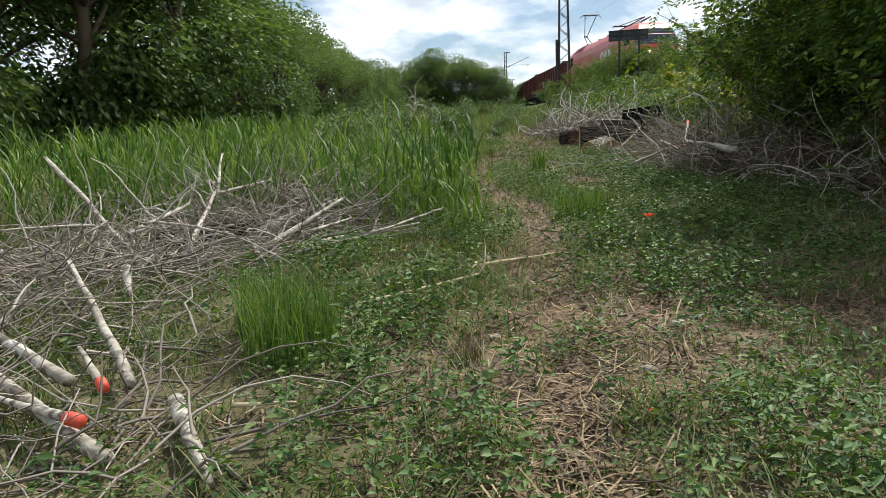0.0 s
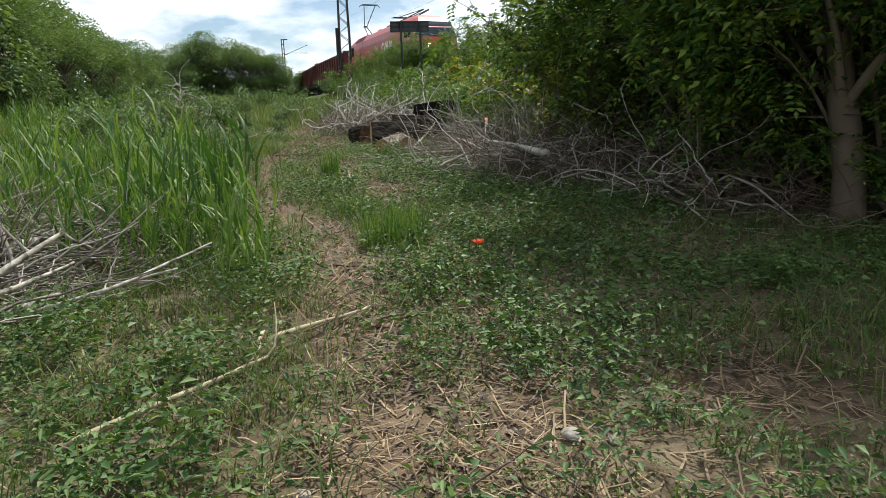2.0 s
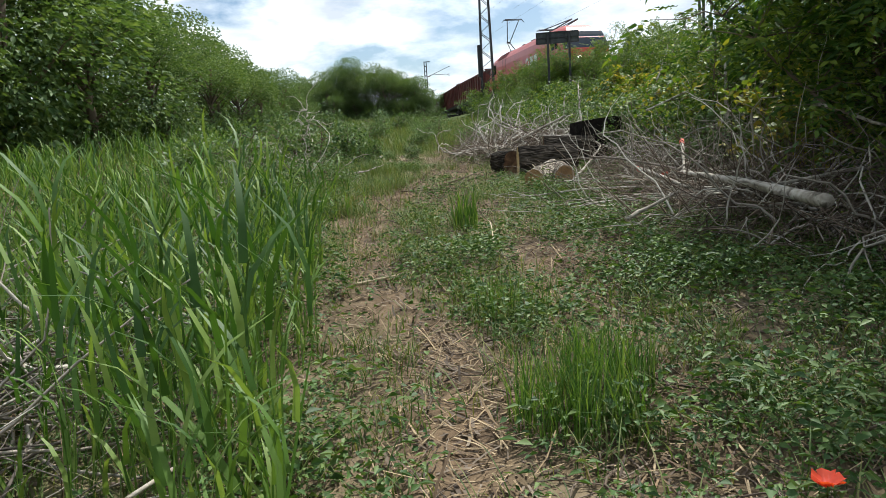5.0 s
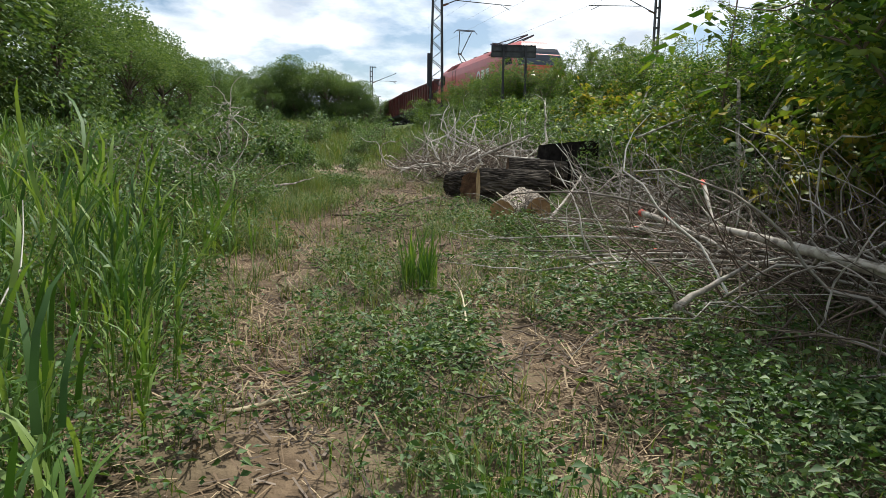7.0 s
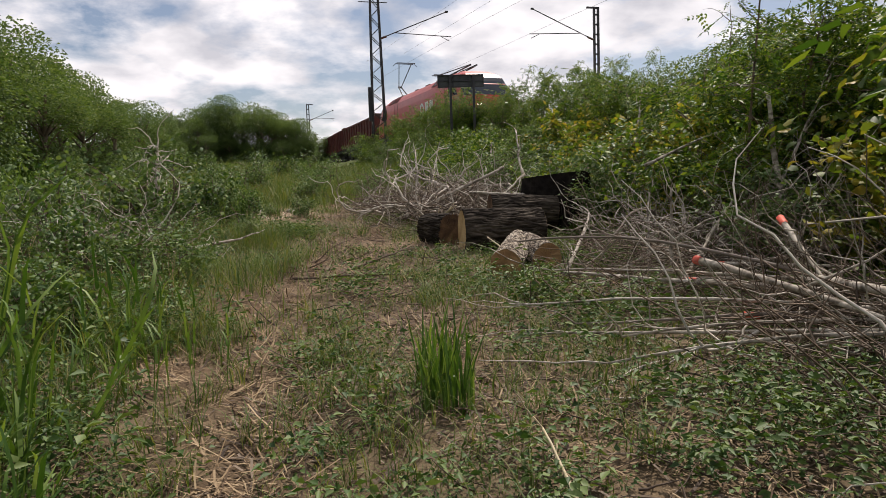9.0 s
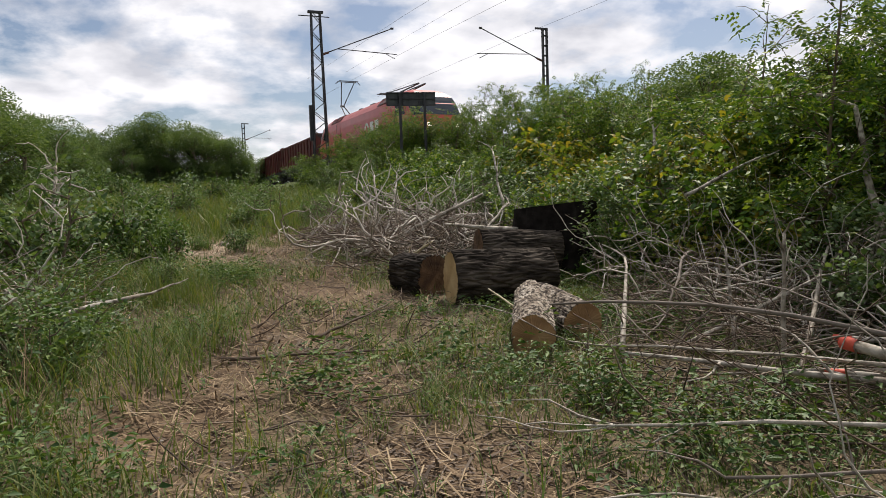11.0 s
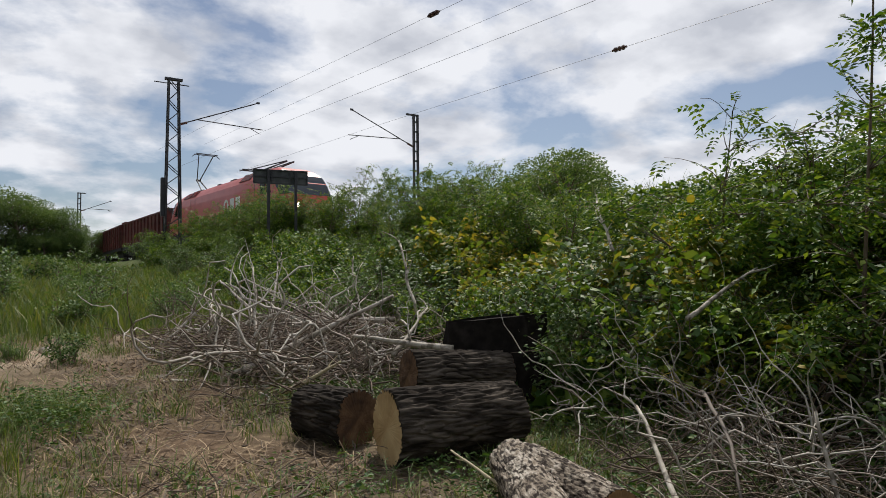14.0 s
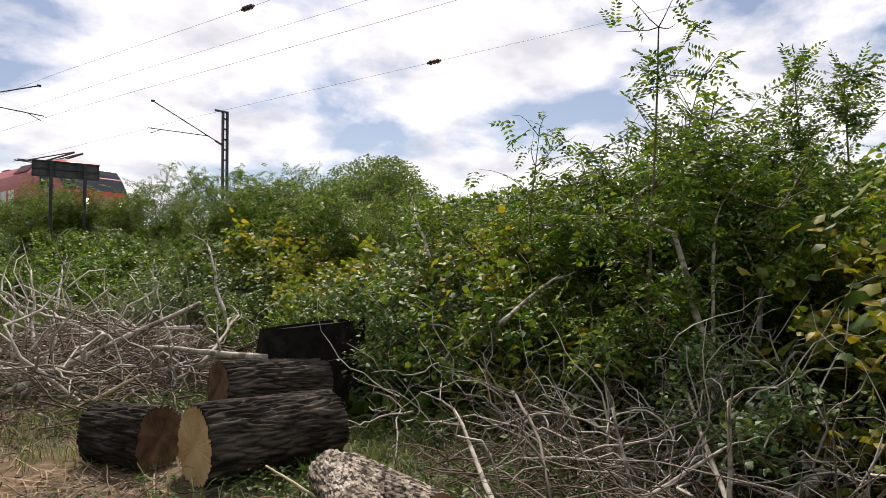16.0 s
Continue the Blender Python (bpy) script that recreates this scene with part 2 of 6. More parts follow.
M_SLEEPER = material("concrete sleeper", [(0.25, 0.24, 0.22), (0.38, 0.36, 0.33)], 12, 0.9, 0.3)
M_INSUL = material("brown insulator", [(0.05, 0.025, 0.018), (0.1, 0.05, 0.035)], 9, 0.3, 0)


def glass_material():
    m = material("dark cab glass", [(0.012, 0.018, 0.025), (0.02, 0.028, 0.038)], 1, 0.12, 0, spec=0.25)
    return m


M_GLASS = glass_material()
M_LAMP = bpy.data.materials.new("headlight")
M_LAMP.use_nodes = True
M_LAMP.node_tree.nodes["Principled BSDF"].inputs["Emission Color"].default_value = (1, 0.95, 0.8, 1)
M_LAMP.node_tree.nodes["Principled BSDF"].inputs["Emission Strength"].default_value = 6


# ---- mesh tools ----
def fill(name, V, tris=None, quads=None, mat=None, smooth=True, attrs=None):
    """A mesh datablock from arrays."""
    me = bpy.data.meshes.new(name)
    V = np.asarray(V, np.float32)
    me.vertices.add(len(V)); me.vertices.foreach_set("co", V.ravel())
    T = np.zeros((0, 3), np.int32) if tris is None else np.asarray(tris, np.int32).reshape(-1, 3)
    Q = np.zeros((0, 4), np.int32) if quads is None else np.asarray(quads, np.int32).reshape(-1, 4)
    me.loops.add(T.size + Q.size)
    me.loops.foreach_set("vertex_index", np.concatenate([T.ravel(), Q.ravel()]))
    me.polygons.add(len(T) + len(Q))
    st = np.concatenate([np.arange(len(T)) * 3, T.size + np.arange(len(Q)) * 4]).astype(np.int32)
    me.polygons.foreach_set("loop_start", st)
    if smooth:
        me.polygons.foreach_set("use_smooth", np.ones(len(st), bool))
    me.update(calc_edges=True)
    for k, v in (attrs or {}).items():
        me.attributes.new(k, "FLOAT", "POINT").data.foreach_set("value", np.asarray(v, np.float32))
    if mat:
        me.materials.append(mat)
    return me


def under(ob, parent):
    ob.parent = parent
    return ob


def thing(name, label, category, group="", kind="", at=(0, 0, 0), rz=0):
    e = new(name)
    e.matrix_world = pose(*at, 0, 0, rz)
    return tagged(e, label, category, group, kind)


def part(name, bm, mat, parent, label="", smooth=False):
    me = bpy.data.meshes.new(name)
    for f in bm.faces:
        f.smooth = smooth
    bm.to_mesh(me); bm.free()
    me.materials.append(mat)
    ob = under(new(name, me), parent)
    return tagged(ob, label)


def meshpart(name, me, parent, label=""):
    return tagged(under(new(name, me), parent), label)


def box(bm, lo, hi, bevel=0.0):
    r = bmesh.ops.create_cube(bm, size=1.0)
    c = [(a + b) / 2 for a, b in zip(lo, hi)]
    for v in r["verts"]:
        v.co = Vector([c[i] + v.co[i] * (hi[i] - lo[i]) for i in range(3)])
    if bevel:
        es = list({e for v in r["verts"] for e in v.link_edges})
        bmesh.ops.bevel(bm, geom=es, offset=bevel, segments=2, affect="EDGES", profile=0.6)
    return bm


def bar(bm, a, b, w, sides=4):
    """A straight bar from a to b of thickness w."""
    a, b = Vector(a), Vector(b)
    d = b - a
    q = d.to_track_quat("Z", "Y").to_matrix().to_4x4()
    bmesh.ops.create_cone(bm, cap_ends=True, segments=sides, radius1=w / 2, radius2=w / 2, depth=d.length,
                          matrix=Matrix.Translation((a + b) / 2) @ q @ pose(0, 0, 0, 0, 0, 45))
    return bm


rng = np.random.default_rng(7)


def tubes(paths, radii, sides=5):
    """Many tapered tubes of one point count. paths (n, k, 3), radii (n, k). Returns verts, quads."""
    P = np.asarray(paths, float); R = np.asarray(radii, float)
    n, k, _ = P.shape
    d = np.gradient(P, axis=1)
    d /= np.linalg.norm(d, axis=-1, keepdims=True) + 1e-9
    ref = np.where(np.abs(d[..., 2:3]) > 0.9, [1.0, 0, 0], [0, 0, 1.0])
    u = np.cross(d, ref); u /= np.linalg.norm(u, axis=-1, keepdims=True) + 1e-9
    v = np.cross(d, u)
    a = np.arange(sides) / sides * 2 * np.pi
    ring = u[..., None, :] * np.cos(a)[:, None] + v[..., None, :] * np.sin(a)[:, None]
    V = (P[:, :, None, :] + ring * R[:, :, None, None]).reshape(-1, 3)
    i = np.arange(n)[:, None, None] * k * sides + np.arange(k - 1)[None, :, None] * sides
    s = np.arange(sides)[None, None, :]
    s2 = (s + 1) % sides
    Q = np.stack([i + s, i + s2, i + sides + s2, i + sides + s], -1).reshape(-1, 4)
    return V, Q


def wander(starts, dirs, lengths, k=6, bend=0.35, sag=0.0, seed=0):
    """Crooked polylines."""
    g = np.random.default_rng(seed)
    n = len(starts)
    d = np.asarray(dirs, float); d = d / np.linalg.norm(d, axis=-1, keepdims=True)
    P = np.zeros((n, k, 3)); P[:, 0] = starts
    step = np.asarray(lengths)[:, None] / (k - 1)
    for j in range(1, k):
        d = d + g.normal(0, bend / math.sqrt(k), (n, 3)); d[:, 2] -= sag / k
        d /= np.linalg.norm(d, axis=-1, keepdims=True)
        P[:, j] = P[:, j - 1] + d * step
    return P


def scatter(templates, pos, scale, lean=0.0, seed=0, yaw=None):
    """Joins many turned, scaled copies of template triangle meshes into one array pair."""
    g = np.random.default_rng(seed)
    pos = np.asarray(pos, float); n = len(pos)
    pick = g.integers(0, len(templates), n)
    yaw = g.uniform(0, 2 * np.pi, n) if yaw is None else yaw
    scale = np.broadcast_to(np.asarray(scale, float), (n,))
    lx, ly = g.normal(0, lean, n), g.normal(0, lean, n)
    Vs, Ts, base = [], [], 0
    for i, (TV, TT) in enumerate(templates):
        w = np.where(pick == i)[0]
        if not len(w):
            continue
        c, s = np.cos(yaw[w])[:, None], np.sin(yaw[w])[:, None]
        x = TV[None, :, 0] * c - TV[None, :, 1] * s
        y = TV[None, :, 0] * s + TV[None, :, 1] * c
        z = np.broadcast_to(TV[None, :, 2], x.shape)
        x = x + z * lx[w][:, None]; y = y + z * ly[w][:, None]
        V = np.stack([x, y, z], -1) * scale[w][:, None, None] + pos[w][:, None, :]
        Vs.append(V.reshape(-1, 3))
        Ts.append((TT[None] + (np.arange(len(w)) * len(TV))[:, None, None]).reshape(-1, 3) + base)
        base += len(w) * len(TV)
    return np.concatenate(Vs), np.concatenate(Ts)


def leaf_arrays(P, D, L, W, seed=0, droop=0.25, shape=4):
    """Folded leaves: base points, ways, lengths, widths. shape 4: two triangles; 6: four."""
    g = np.random.default_rng(seed)
    P = np.asarray(P, float); n = len(P)
    D = D / (np.linalg.norm(D, axis=-1, keepdims=True) + 1e-9)
    side = np.cross(D, g.normal(0, 0.6, (n, 3)) + [0, 0, 1.0]); side /= np.linalg.norm(side, axis=-1, keepdims=True) + 1e-9
    nor = np.cross(side, D)
    L = np.broadcast_to(np.asarray(L, float), (n,))[:, None]; W = np.broadcast_to(np.asarray(W, float), (n,))[:, None]
    tip = P + D * L - np.array([0, 0, 1.0]) * L * droop
    if shape == 4:
        mid = P + D * L * 0.45
        V = np.stack([P, mid + side * W / 2 + nor * W * 0.15, tip, mid - side * W / 2 + nor * W * 0.15], 1)
        T = np.array([[0, 1, 2], [0, 2, 3]])
    else:
        m1, m2 = P + D * L * 0.28, P + D * L * 0.66
        V = np.stack([P, m1 + side * W / 2 + nor * W * 0.12, m2 + side * W * 0.36 + nor * W * 0.1, tip, m2 - side * W * 0.36 + nor * W * 0.1, m1 - side * W / 2 + nor * W * 0.12], 1)
        T = np.array([[0, 1, 5], [1, 2, 5], [5, 2, 4], [2, 3, 4]])
    k = V.shape[1]
    return V.reshape(-1, 3), (T[None] + (np.arange(n) * k)[:, None, None]).reshape(-1, 3)


def blades(n, height, width, spread, lean, seed, segs=3):
    """A template of n curved grass blades round the origin."""
    g = np.random.default_rng(seed)
    a = g.uniform(0, 2 * np.pi, n); r = spread * np.sqrt(g.uniform(0, 1, n))
    base = np.stack([r * np.cos(a), r * np.sin(a), np.zeros(n)], -1)
    b = g.uniform(0, 2 * np.pi, n)
    out = np.stack([np.cos(b), np.sin(b), np.zeros(n)], -1)
    h = height * g.uniform(0.55, 1.1, n)[:, None]; l = lean * g.uniform(0.2, 1.3, n)[:, None] * h
    sd = np.stack([-np.sin(b), np.cos(b), np.zeros(n)], -1)
    rows = []
    for j in range(segs):
        t = j / segs
        c = base + out * l * t ** 2 + np.array([0, 0, 1.0]) * h * (t - 0.25 * lean * t ** 3)
        w = width * (1 - 0.55 * t) / 2
        rows += [c - sd * w, c + sd * w]
    rows.append(base + out * l + np.array([0, 0, 1.0]) * h * (1 - 0.25 * lean))
    V = np.stack(rows, 1); k = V.shape[1]
    T = []
    for j in range(segs - 1):
        q = 2 * j
        T += [[q, q + 1, q + 3], [q, q + 3, q + 2]]
    T.append([k - 3, k - 2, k - 1])
    return V.reshape(-1, 3), (np.array(T)[None] + (np.arange(n) * k)[:, None, None]).reshape(-1, 3)


def reed(seed):
    """One reed: a stem with long arching leaves."""
    g = np.random.default_rng(seed)
    V, T = blades(2, 1.0, 0.011, 0.01, 0.12, seed)
    Vs, Ts, base = [V], [T], len(V)
    for j in range(6):
        z = 0.18 + 0.13 * j
        a = g.uniform(0, 2 * np.pi)
        v, t = blades(1, 0.36 + 0.1 * g.uniform(), 0.024, 0.0, 0.75, seed * 31 + j)
        c, s = math.cos(a), math.sin(a)
        v = np.stack([v[:, 0] * c - v[:, 1] * s, v[:, 0] * s + v[:, 1] * c, v[:, 2] + z], -1)
        Vs.append(v); Ts.append(t + base); base += len(v)
    return np.concatenate(Vs), np.concatenate(Ts)


def herb(seed, n=12, L=0.042, tall=0.13):
    """A low leafy weed."""
    g = np.random.default_rng(seed)
    a = g.uniform(0, 2 * np.pi, n); z = g.uniform(0.02, tall, n); r = g.uniform(0.01, 0.1, n)
    P = np.stack([r * np.cos(a), r * np.sin(a), z], -1)
    D = np.stack([np.cos(a), np.sin(a), g.uniform(-0.1, 0.6, n)], -1)
    return leaf_arrays(P, D, L * g.uniform(0.4, 1.35, n), L * 0.46 * g.uniform(0.6, 1.3, n), seed, shape=4)


def turned(seed, arrays, pitch=0.6, roll=0.5):
    """A spray pitched up or down and rolled by chance."""
    g = np.random.default_rng(seed + 4000)
    V, T = arrays
    m = np.array(Euler((g.normal(0, roll), g.normal(0.12, pitch), 0)).to_matrix())
    return V @ m.T, T


def pinnate(seed, pairs=5, L=0.26, leaflet=0.075, w=0.03):
    """A compound leaf along +x."""
    g = np.random.default_rng(seed)
    t = np.linspace(0.2, 0.95, pairs)
    P, D = [], []
    for k in t:
        for s in (-1, 1):
            P.append((k * L, 0, -0.12 * L * k * k)); D.append((0.35, s, g.uniform(-0.3, 0.15)))
    P.append((L, 0, -0.12 * L)); D.append((1, 0, -0.2))
    return leaf_arrays(np.array(P), np.array(D, float), leaflet, w, seed, droop=0.1)


# ---- lie of the land ----
SLOPE = 0.056
RAIL_Z = 5.117


def track_x(y):
    y = np.asarray(y, float)
    k = np.clip(y - 50, 0, 50)
    return 16.03 - 0.1348 * (np.minimum(y, 100) - 41.95) + 0.00135 * k * k


def wobble(x, y, s, seed):
    """Smooth cheap waviness between -1 and 1."""
    g = np.random.default_rng(seed)
    r = 0
    for j in range(5):
        a = g.uniform(0, 2 * np.pi); f = s * g.uniform(0.6, 1.7)
        r = r + np.sin((x * math.cos(a) + y * math.sin(a)) * f + g.uniform(0, 6.3))
    return r / 3.2


def land(x, y):
    x, y = np.asarray(x, float), np.asarray(y, float)
    g = SLOPE * np.clip(y, -30, 95) + 0.035 * wobble(x, y, 1.3, 1) + 0.02 * wobble(x, y, 4.0, 2)
    e = track_x(y) - 3.3
    far = track_x(y) + 13
    bank = 4.72 - np.maximum(0, e - x) / 2.1 - np.maximum(0, x - far) / 2.1 + 0.08 * wobble(x, y, 1.7, 3) * (x < e)
    d = bank - g
    return g + np.where(d > 0.8, d, np.where(d < -0.8, 0, (d + 0.8) ** 2 / 3.2))


def line_near(x, y, pts, w):
    """How near (0 to 1) to a crooked line."""
    best = np.full(np.shape(x), 9.0)
    for (ax, ay), (bx, by) in zip(pts, pts[1:]):
        dx, dy = bx - ax, by - ay
        t = np.clip(((x - ax) * dx + (y - ay) * dy) / (dx * dx + dy * dy), 0, 1)
        best = np.minimum(best, np.hypot(x - ax - t * dx, y - ay - t * dy))
    return np.exp(-(best / w) ** 2)


TRACK_L = [(0.7, 0.5), (0.75, 3.6), (1.2, 6.8), (1.3, 10), (0.85, 12), (0.8, 13.4), (1.1, 16), (1.4, 18), (2.2, 21), (2.9, 25), (3.4, 31)]
TRACK_R = [(1.5, 4.2), (2.0, 7), (2.4, 10.5), (2.65, 12.6), (2.35, 15), (2.1, 17), (2.3, 19), (2.9, 22)]
PATCHES = [(1.4, 5.0, 0.42), (2.85, 5.15, 0.5), (1.6, 27.6, 1.9), (1.0, 30, 0.9), (3.0, 26, 1.1), (2.7, 12.5, 0.55), (3.4, 28.5, 1.0), (2.2, 18.8, 0.7), (3.1, 20.5, 0.8), (0.5, 15.3, 0.45), (1.9, 20.3, 0.6), (3.3, 23.2, 1.0), (0.9, 17.2, 0.5), (2.6, 15.9, 0.5), (2.3, 17.6, 0.6), (2.6, 21.6, 0.9), (2.9, 24.4, 0.9), (2.2, 16.2, 0.45), (1.3, 24.6, 0.5)]


def bare_at(x, y):
    b = 0.95 * line_near(x, y, TRACK_L, 0.29)
    b = np.maximum(b, 0.6 * line_near(x, y, TRACK_R, 0.38))
    for px, py, r in PATCHES:
        b = np.maximum(b, 1.0 * np.exp(-(((x - px) ** 2 + (y - py) ** 2) / r ** 2) ** 1.5))
    return np.clip(b * (0.85 + 0.4 * wobble(x, y, 3.5, 8)), 0, 1)


def spaced(*runs):
    out = []
    for a, b, s in runs:
        out.append(np.arange(a, b, s))
    return np.concatenate(out)


def build_ground():
    xs = spaced((-620, -60, 40), (-60, -14, 2.5), (-14, -4, 0.4), (-4, 8, 0.11), (8, 20, 0.4), (20, 60, 2), (60, 640, 40))
    ys = spaced((-420, -30, 30), (-30, -4, 2), (-4, 2, 0.3), (2, 32, 0.11), (32, 62, 0.5), (62, 130, 2), (130, 900, 40))
    X, Y = np.meshgrid(xs, ys)
    Z = land(X, Y)
    near = (X > -5) & (X < 9) & (Y > 1) & (Y < 33)
    Z = Z + near * 0.012 * rng.normal(0, 1, X.shape)
    bare = bare_at(X, Y)
    green = np.clip(np.where(Y > 31, 0.9, 0.0) + np.where(X < -0.2, 0.35, 0) + np.where(X > 6.5, 0.55, 0), 0, 0.95) * (1 - bare)
    sandy = np.clip(1.3 * np.exp(-((X - 1.5) ** 2 + (Y - 27.7) ** 2) / 1.5 ** 2) + 0.8 * np.exp(-((X - 2.9) ** 2 + (Y - 29.2) ** 2) / 1.1 ** 2) + 0.25 * wobble(X, Y, 4.0, 44), 0, 1) * (Y > 24) * (Y < 32) * bare
    nx, ny = len(xs), len(ys)
    i = (np.arange(ny - 1)[:, None] * nx + np.arange(nx - 1)[None]).ravel()
    Q = np.stack([i, i + 1, i + nx + 1, i + nx], -1)
    me = fill("ground", np.stack([X, Y, Z], -1).reshape(-1, 3), quads=Q, mat=M_GROUND, attrs={"bare": bare.ravel(), "green": green.ravel(), "sandy": sandy.ravel()})
    tagged(new("ground", me), "uneven trodden earth with sandy wheel tracks and a grassy railway bank", "ground", kind="structure")


build_ground()


def on(x, y, up=0.0):
    return (x, y, float(land(x, y)) + up)


def strew(n, x0, x1, y0, y1, keep, seed):
    """Points on the ground, thinned by keep(x, y)."""
    g = np.random.default_rng(seed)
    x, y = g.uniform(x0, x1, n), g.uniform(y0, y1, n)
    k = g.uniform(0, 1, n) < keep(x, y)
    x, y = x[k], y[k]
    return np.stack([x, y, land(x, y)], -1)


def stuff(name, V, T, mat, label, category, quads=None):
    return tagged(new(name, fill(name, V, T, quads, mat)), label, category, kind="stuff")


# ---- railway ----
def build_track():
    for k, off in enumerate((0.0, 4.3)):
        ys = spaced((-30, 20, 1.0), (20, 60, 1.0), (60, 150, 2.0))
        xs = track_x(ys) + off
        sec = [(-2.3, -0.45), (-1.5, -0.16), (1.5, -0.16), (2.3, -0.45)]
        V = np.array([(x + a, y, RAIL_Z + b) for x, y in zip(xs, ys) for a, b in sec])
        i = (np.arange(len(ys) - 1)[:, None] * 4 + np.arange(3)[None]).ravel()
        Q = np.stack([i, i + 1, i + 5, i + 4], -1)
        tagged(new("ballast_bed", fill("ballast_bed", V, quads=Q, mat=M_BALLAST)), "grey brown crushed stone ballast under the rails", "ballast", kind="structure")
        for s in (-0.75, 0.75):
            P = np.stack([xs + off * 0 + s, ys, np.full(len(ys), RAIL_Z - 0.07)], -1)[None]
            v, q = tubes(P, np.full(P.shape[:2], 0.07), 4)
            tagged(new("rail", fill("rail", v, quads=q, mat=M_RAIL)), "rusty steel rail on concrete sleepers", "rail", kind="structure")
        bm = bmesh.new()
        for y in np.arange(5, 100, 0.65):
            x = float(track_x(y)) + off
            box(bm, (x - 1.25, y - 0.12, RAIL_Z - 0.3), (x + 1.25, y + 0.12, RAIL_Z - 0.135))
        me = bpy.data.meshes.new("sleepers"); bm.to_mesh(me); bm.free(); me.materials.append(M_SLEEPER)
        tagged(new("sleepers", me), "row of grey concrete railway sleepers", "sleepers", kind="stuff")


build_track()


def lattice_mast(x, y, height, base_w, top_w, arm_dir, arm=4.9):
    z0 = float(land(x, y)) - 0.1
    t = thing("overhead_line_mast", "tall grey steel lattice mast with cantilever arm on the bank", "mast", "overhead line masts", at=(x, y, z0))
    h = height

    def corner(z, sx, sy):
        w = base_w + (top_w - base_w) * z / h
        return (sx * w / 2, sy * w / 2 * 0.6, z)
    for sx in (-1, 1):
        for sy in (-1, 1):
            part("leg", bar(bmesh.new(), corner(0, sx, sy), corner(h, sx, sy), 0.11), M_DARKSTEEL, t)
    n = max(6, int(h / 0.62))
    for face in range(4):
        bm = bmesh.new()
        for i in range(n):
            a, b = h * i / n, h * (i + 1) / n
            s = 1 if i % 2 else -1
            if face < 2:
                sy = -1 if face == 0 else 1
                bar(bm, corner(a, -s, sy), corner(b, s, sy), 0.06)
            else:
                sx = -1 if face == 2 else 1
                bar(bm, corner(a, sx, -s), corner(b, sx, s), 0.06)
        part("bracing", bm, M_DARKSTEEL, t)
    bm = box(bmesh.new(), (-top_w * 0.9, -0.12, h - 0.05), (top_w * 0.9, 0.12, h + 0.1), 0.02)
    part("cap_plate", bm, M_DARKSTEEL, t)
    bm = bar(bmesh.new(), (-1.1, 0, h - 0.25), (0.9, 0, h - 0.25), 0.07)
    part("crossbar", bm, M_DARKSTEEL, t)
    # weight stack and box on the side
    part("tension_weight", box(bmesh.new(), (-base_w * 0.5 - 0.2, -0.14, 2.6), (-base_w * 0.5 + 0.04, 0.14, 4.9), 0.02), M_DARKSTEEL, t)
    cantilever(t, arm_dir, top_w * 0.5, h - 2.7, arm, 2.0)
    return t


def cantilever(t, s, off, z, arm, rise):
    part("stay_tube", bar(bmesh.new(), (s * off, 0, z), (s * (off + arm), 0, z + rise), 0.07, 8), M_DARKSTEEL, t)
    k = 0.22
    part("steady_tube", bar(bmesh.new(), (s * (off + arm * k), 0, z + rise * k), (s * (off + arm * 1.06), 0, z + 0.28), 0.06, 8), M_DARKSTEEL, t)
    part("registration_arm", bar(bmesh.new(), (s * (off + arm * 0.9), 0, z + 0.28), (s * (off + arm * 1.03), 0, z - 0.02), 0.045, 6), M_DARKSTEEL, t)
    part("insulator", bar(bmesh.new(), (s * (off + 0.05), 0, z + 0.02), (s * (off + 0.5), 0, z + 0.45 * rise / arm), 0.15, 8), M_INSUL, t)
    part("tip_clamp", box(bmesh.new(), (s * (off + arm) - 0.1, -0.06, z + rise - 0.06), (s * (off + arm) + 0.1, 0.06, z + rise + 0.06), 0.01), M_DARKSTEEL, t)


def slim_mast(x, y, height, s, arm, label="slim dark steel mast with a cantilever arm beside the rails"):
    z0 = float(land(x, y)) - 0.1
    t = thing("overhead_line_mast", label, "mast", "overhead line masts", at=(x, y, z0))
    for k in (-1, 1):
        part("channel", box(bmesh.new(), (k * 0.16 - 0.06, -0.09, 0), (k * 0.16 + 0.06, 0.09, height)), M_DARKSTEEL, t)
    for i in range(int(height / 0.7)):
        part("batten_plate", box(bmesh.new(), (-0.2, -0.02, 0.4 + i * 0.7), (0.2, 0.02, 0.52 + i * 0.7)), M_DARKSTEEL, t)
    part("crossbar", box(bmesh.new(), (-0.75 if s < 0 else -0.15, -0.06, height - 0.12), (0.15 if s < 0 else 0.75, 0.06, height), 0.01), M_DARKSTEEL, t)
    cantilever(t, s, 0.2, height - 2.33, arm, arm * 0.42)
    return t


lattice_mast(10.0, 57.25, 10.9, 0.95, 0.56, 1)
slim_mast(25.9, 55.3, 10.1, -1, 4.8)
slim_mast(9.9, 111.0, 9.6, 1, 3.4, "distant slim steel mast with a cantilever arm")
slim_mast(15.5, 160.0, 9.4, 1, 3.4, "very distant slim steel mast above the fields")


def wire(name, pts, r, label):
    P = np.array(pts, float)[None]
    v, q = tubes(P, np.full(P.shape[:2], r), 4)
    tagged(new(name, fill(name, v, quads=q, mat=M_DARKSTEEL)), label, "cable", "overhead wires")


def sagging(a, b, sag, k=14):
    t = np.linspace(0, 1, k)
    a, b = np.array(a, float), np.array(b, float)
    P = a + (b - a) * t[:, None]
    P[:, 2] -= sag * 4 * t * (1 - t)
    return P


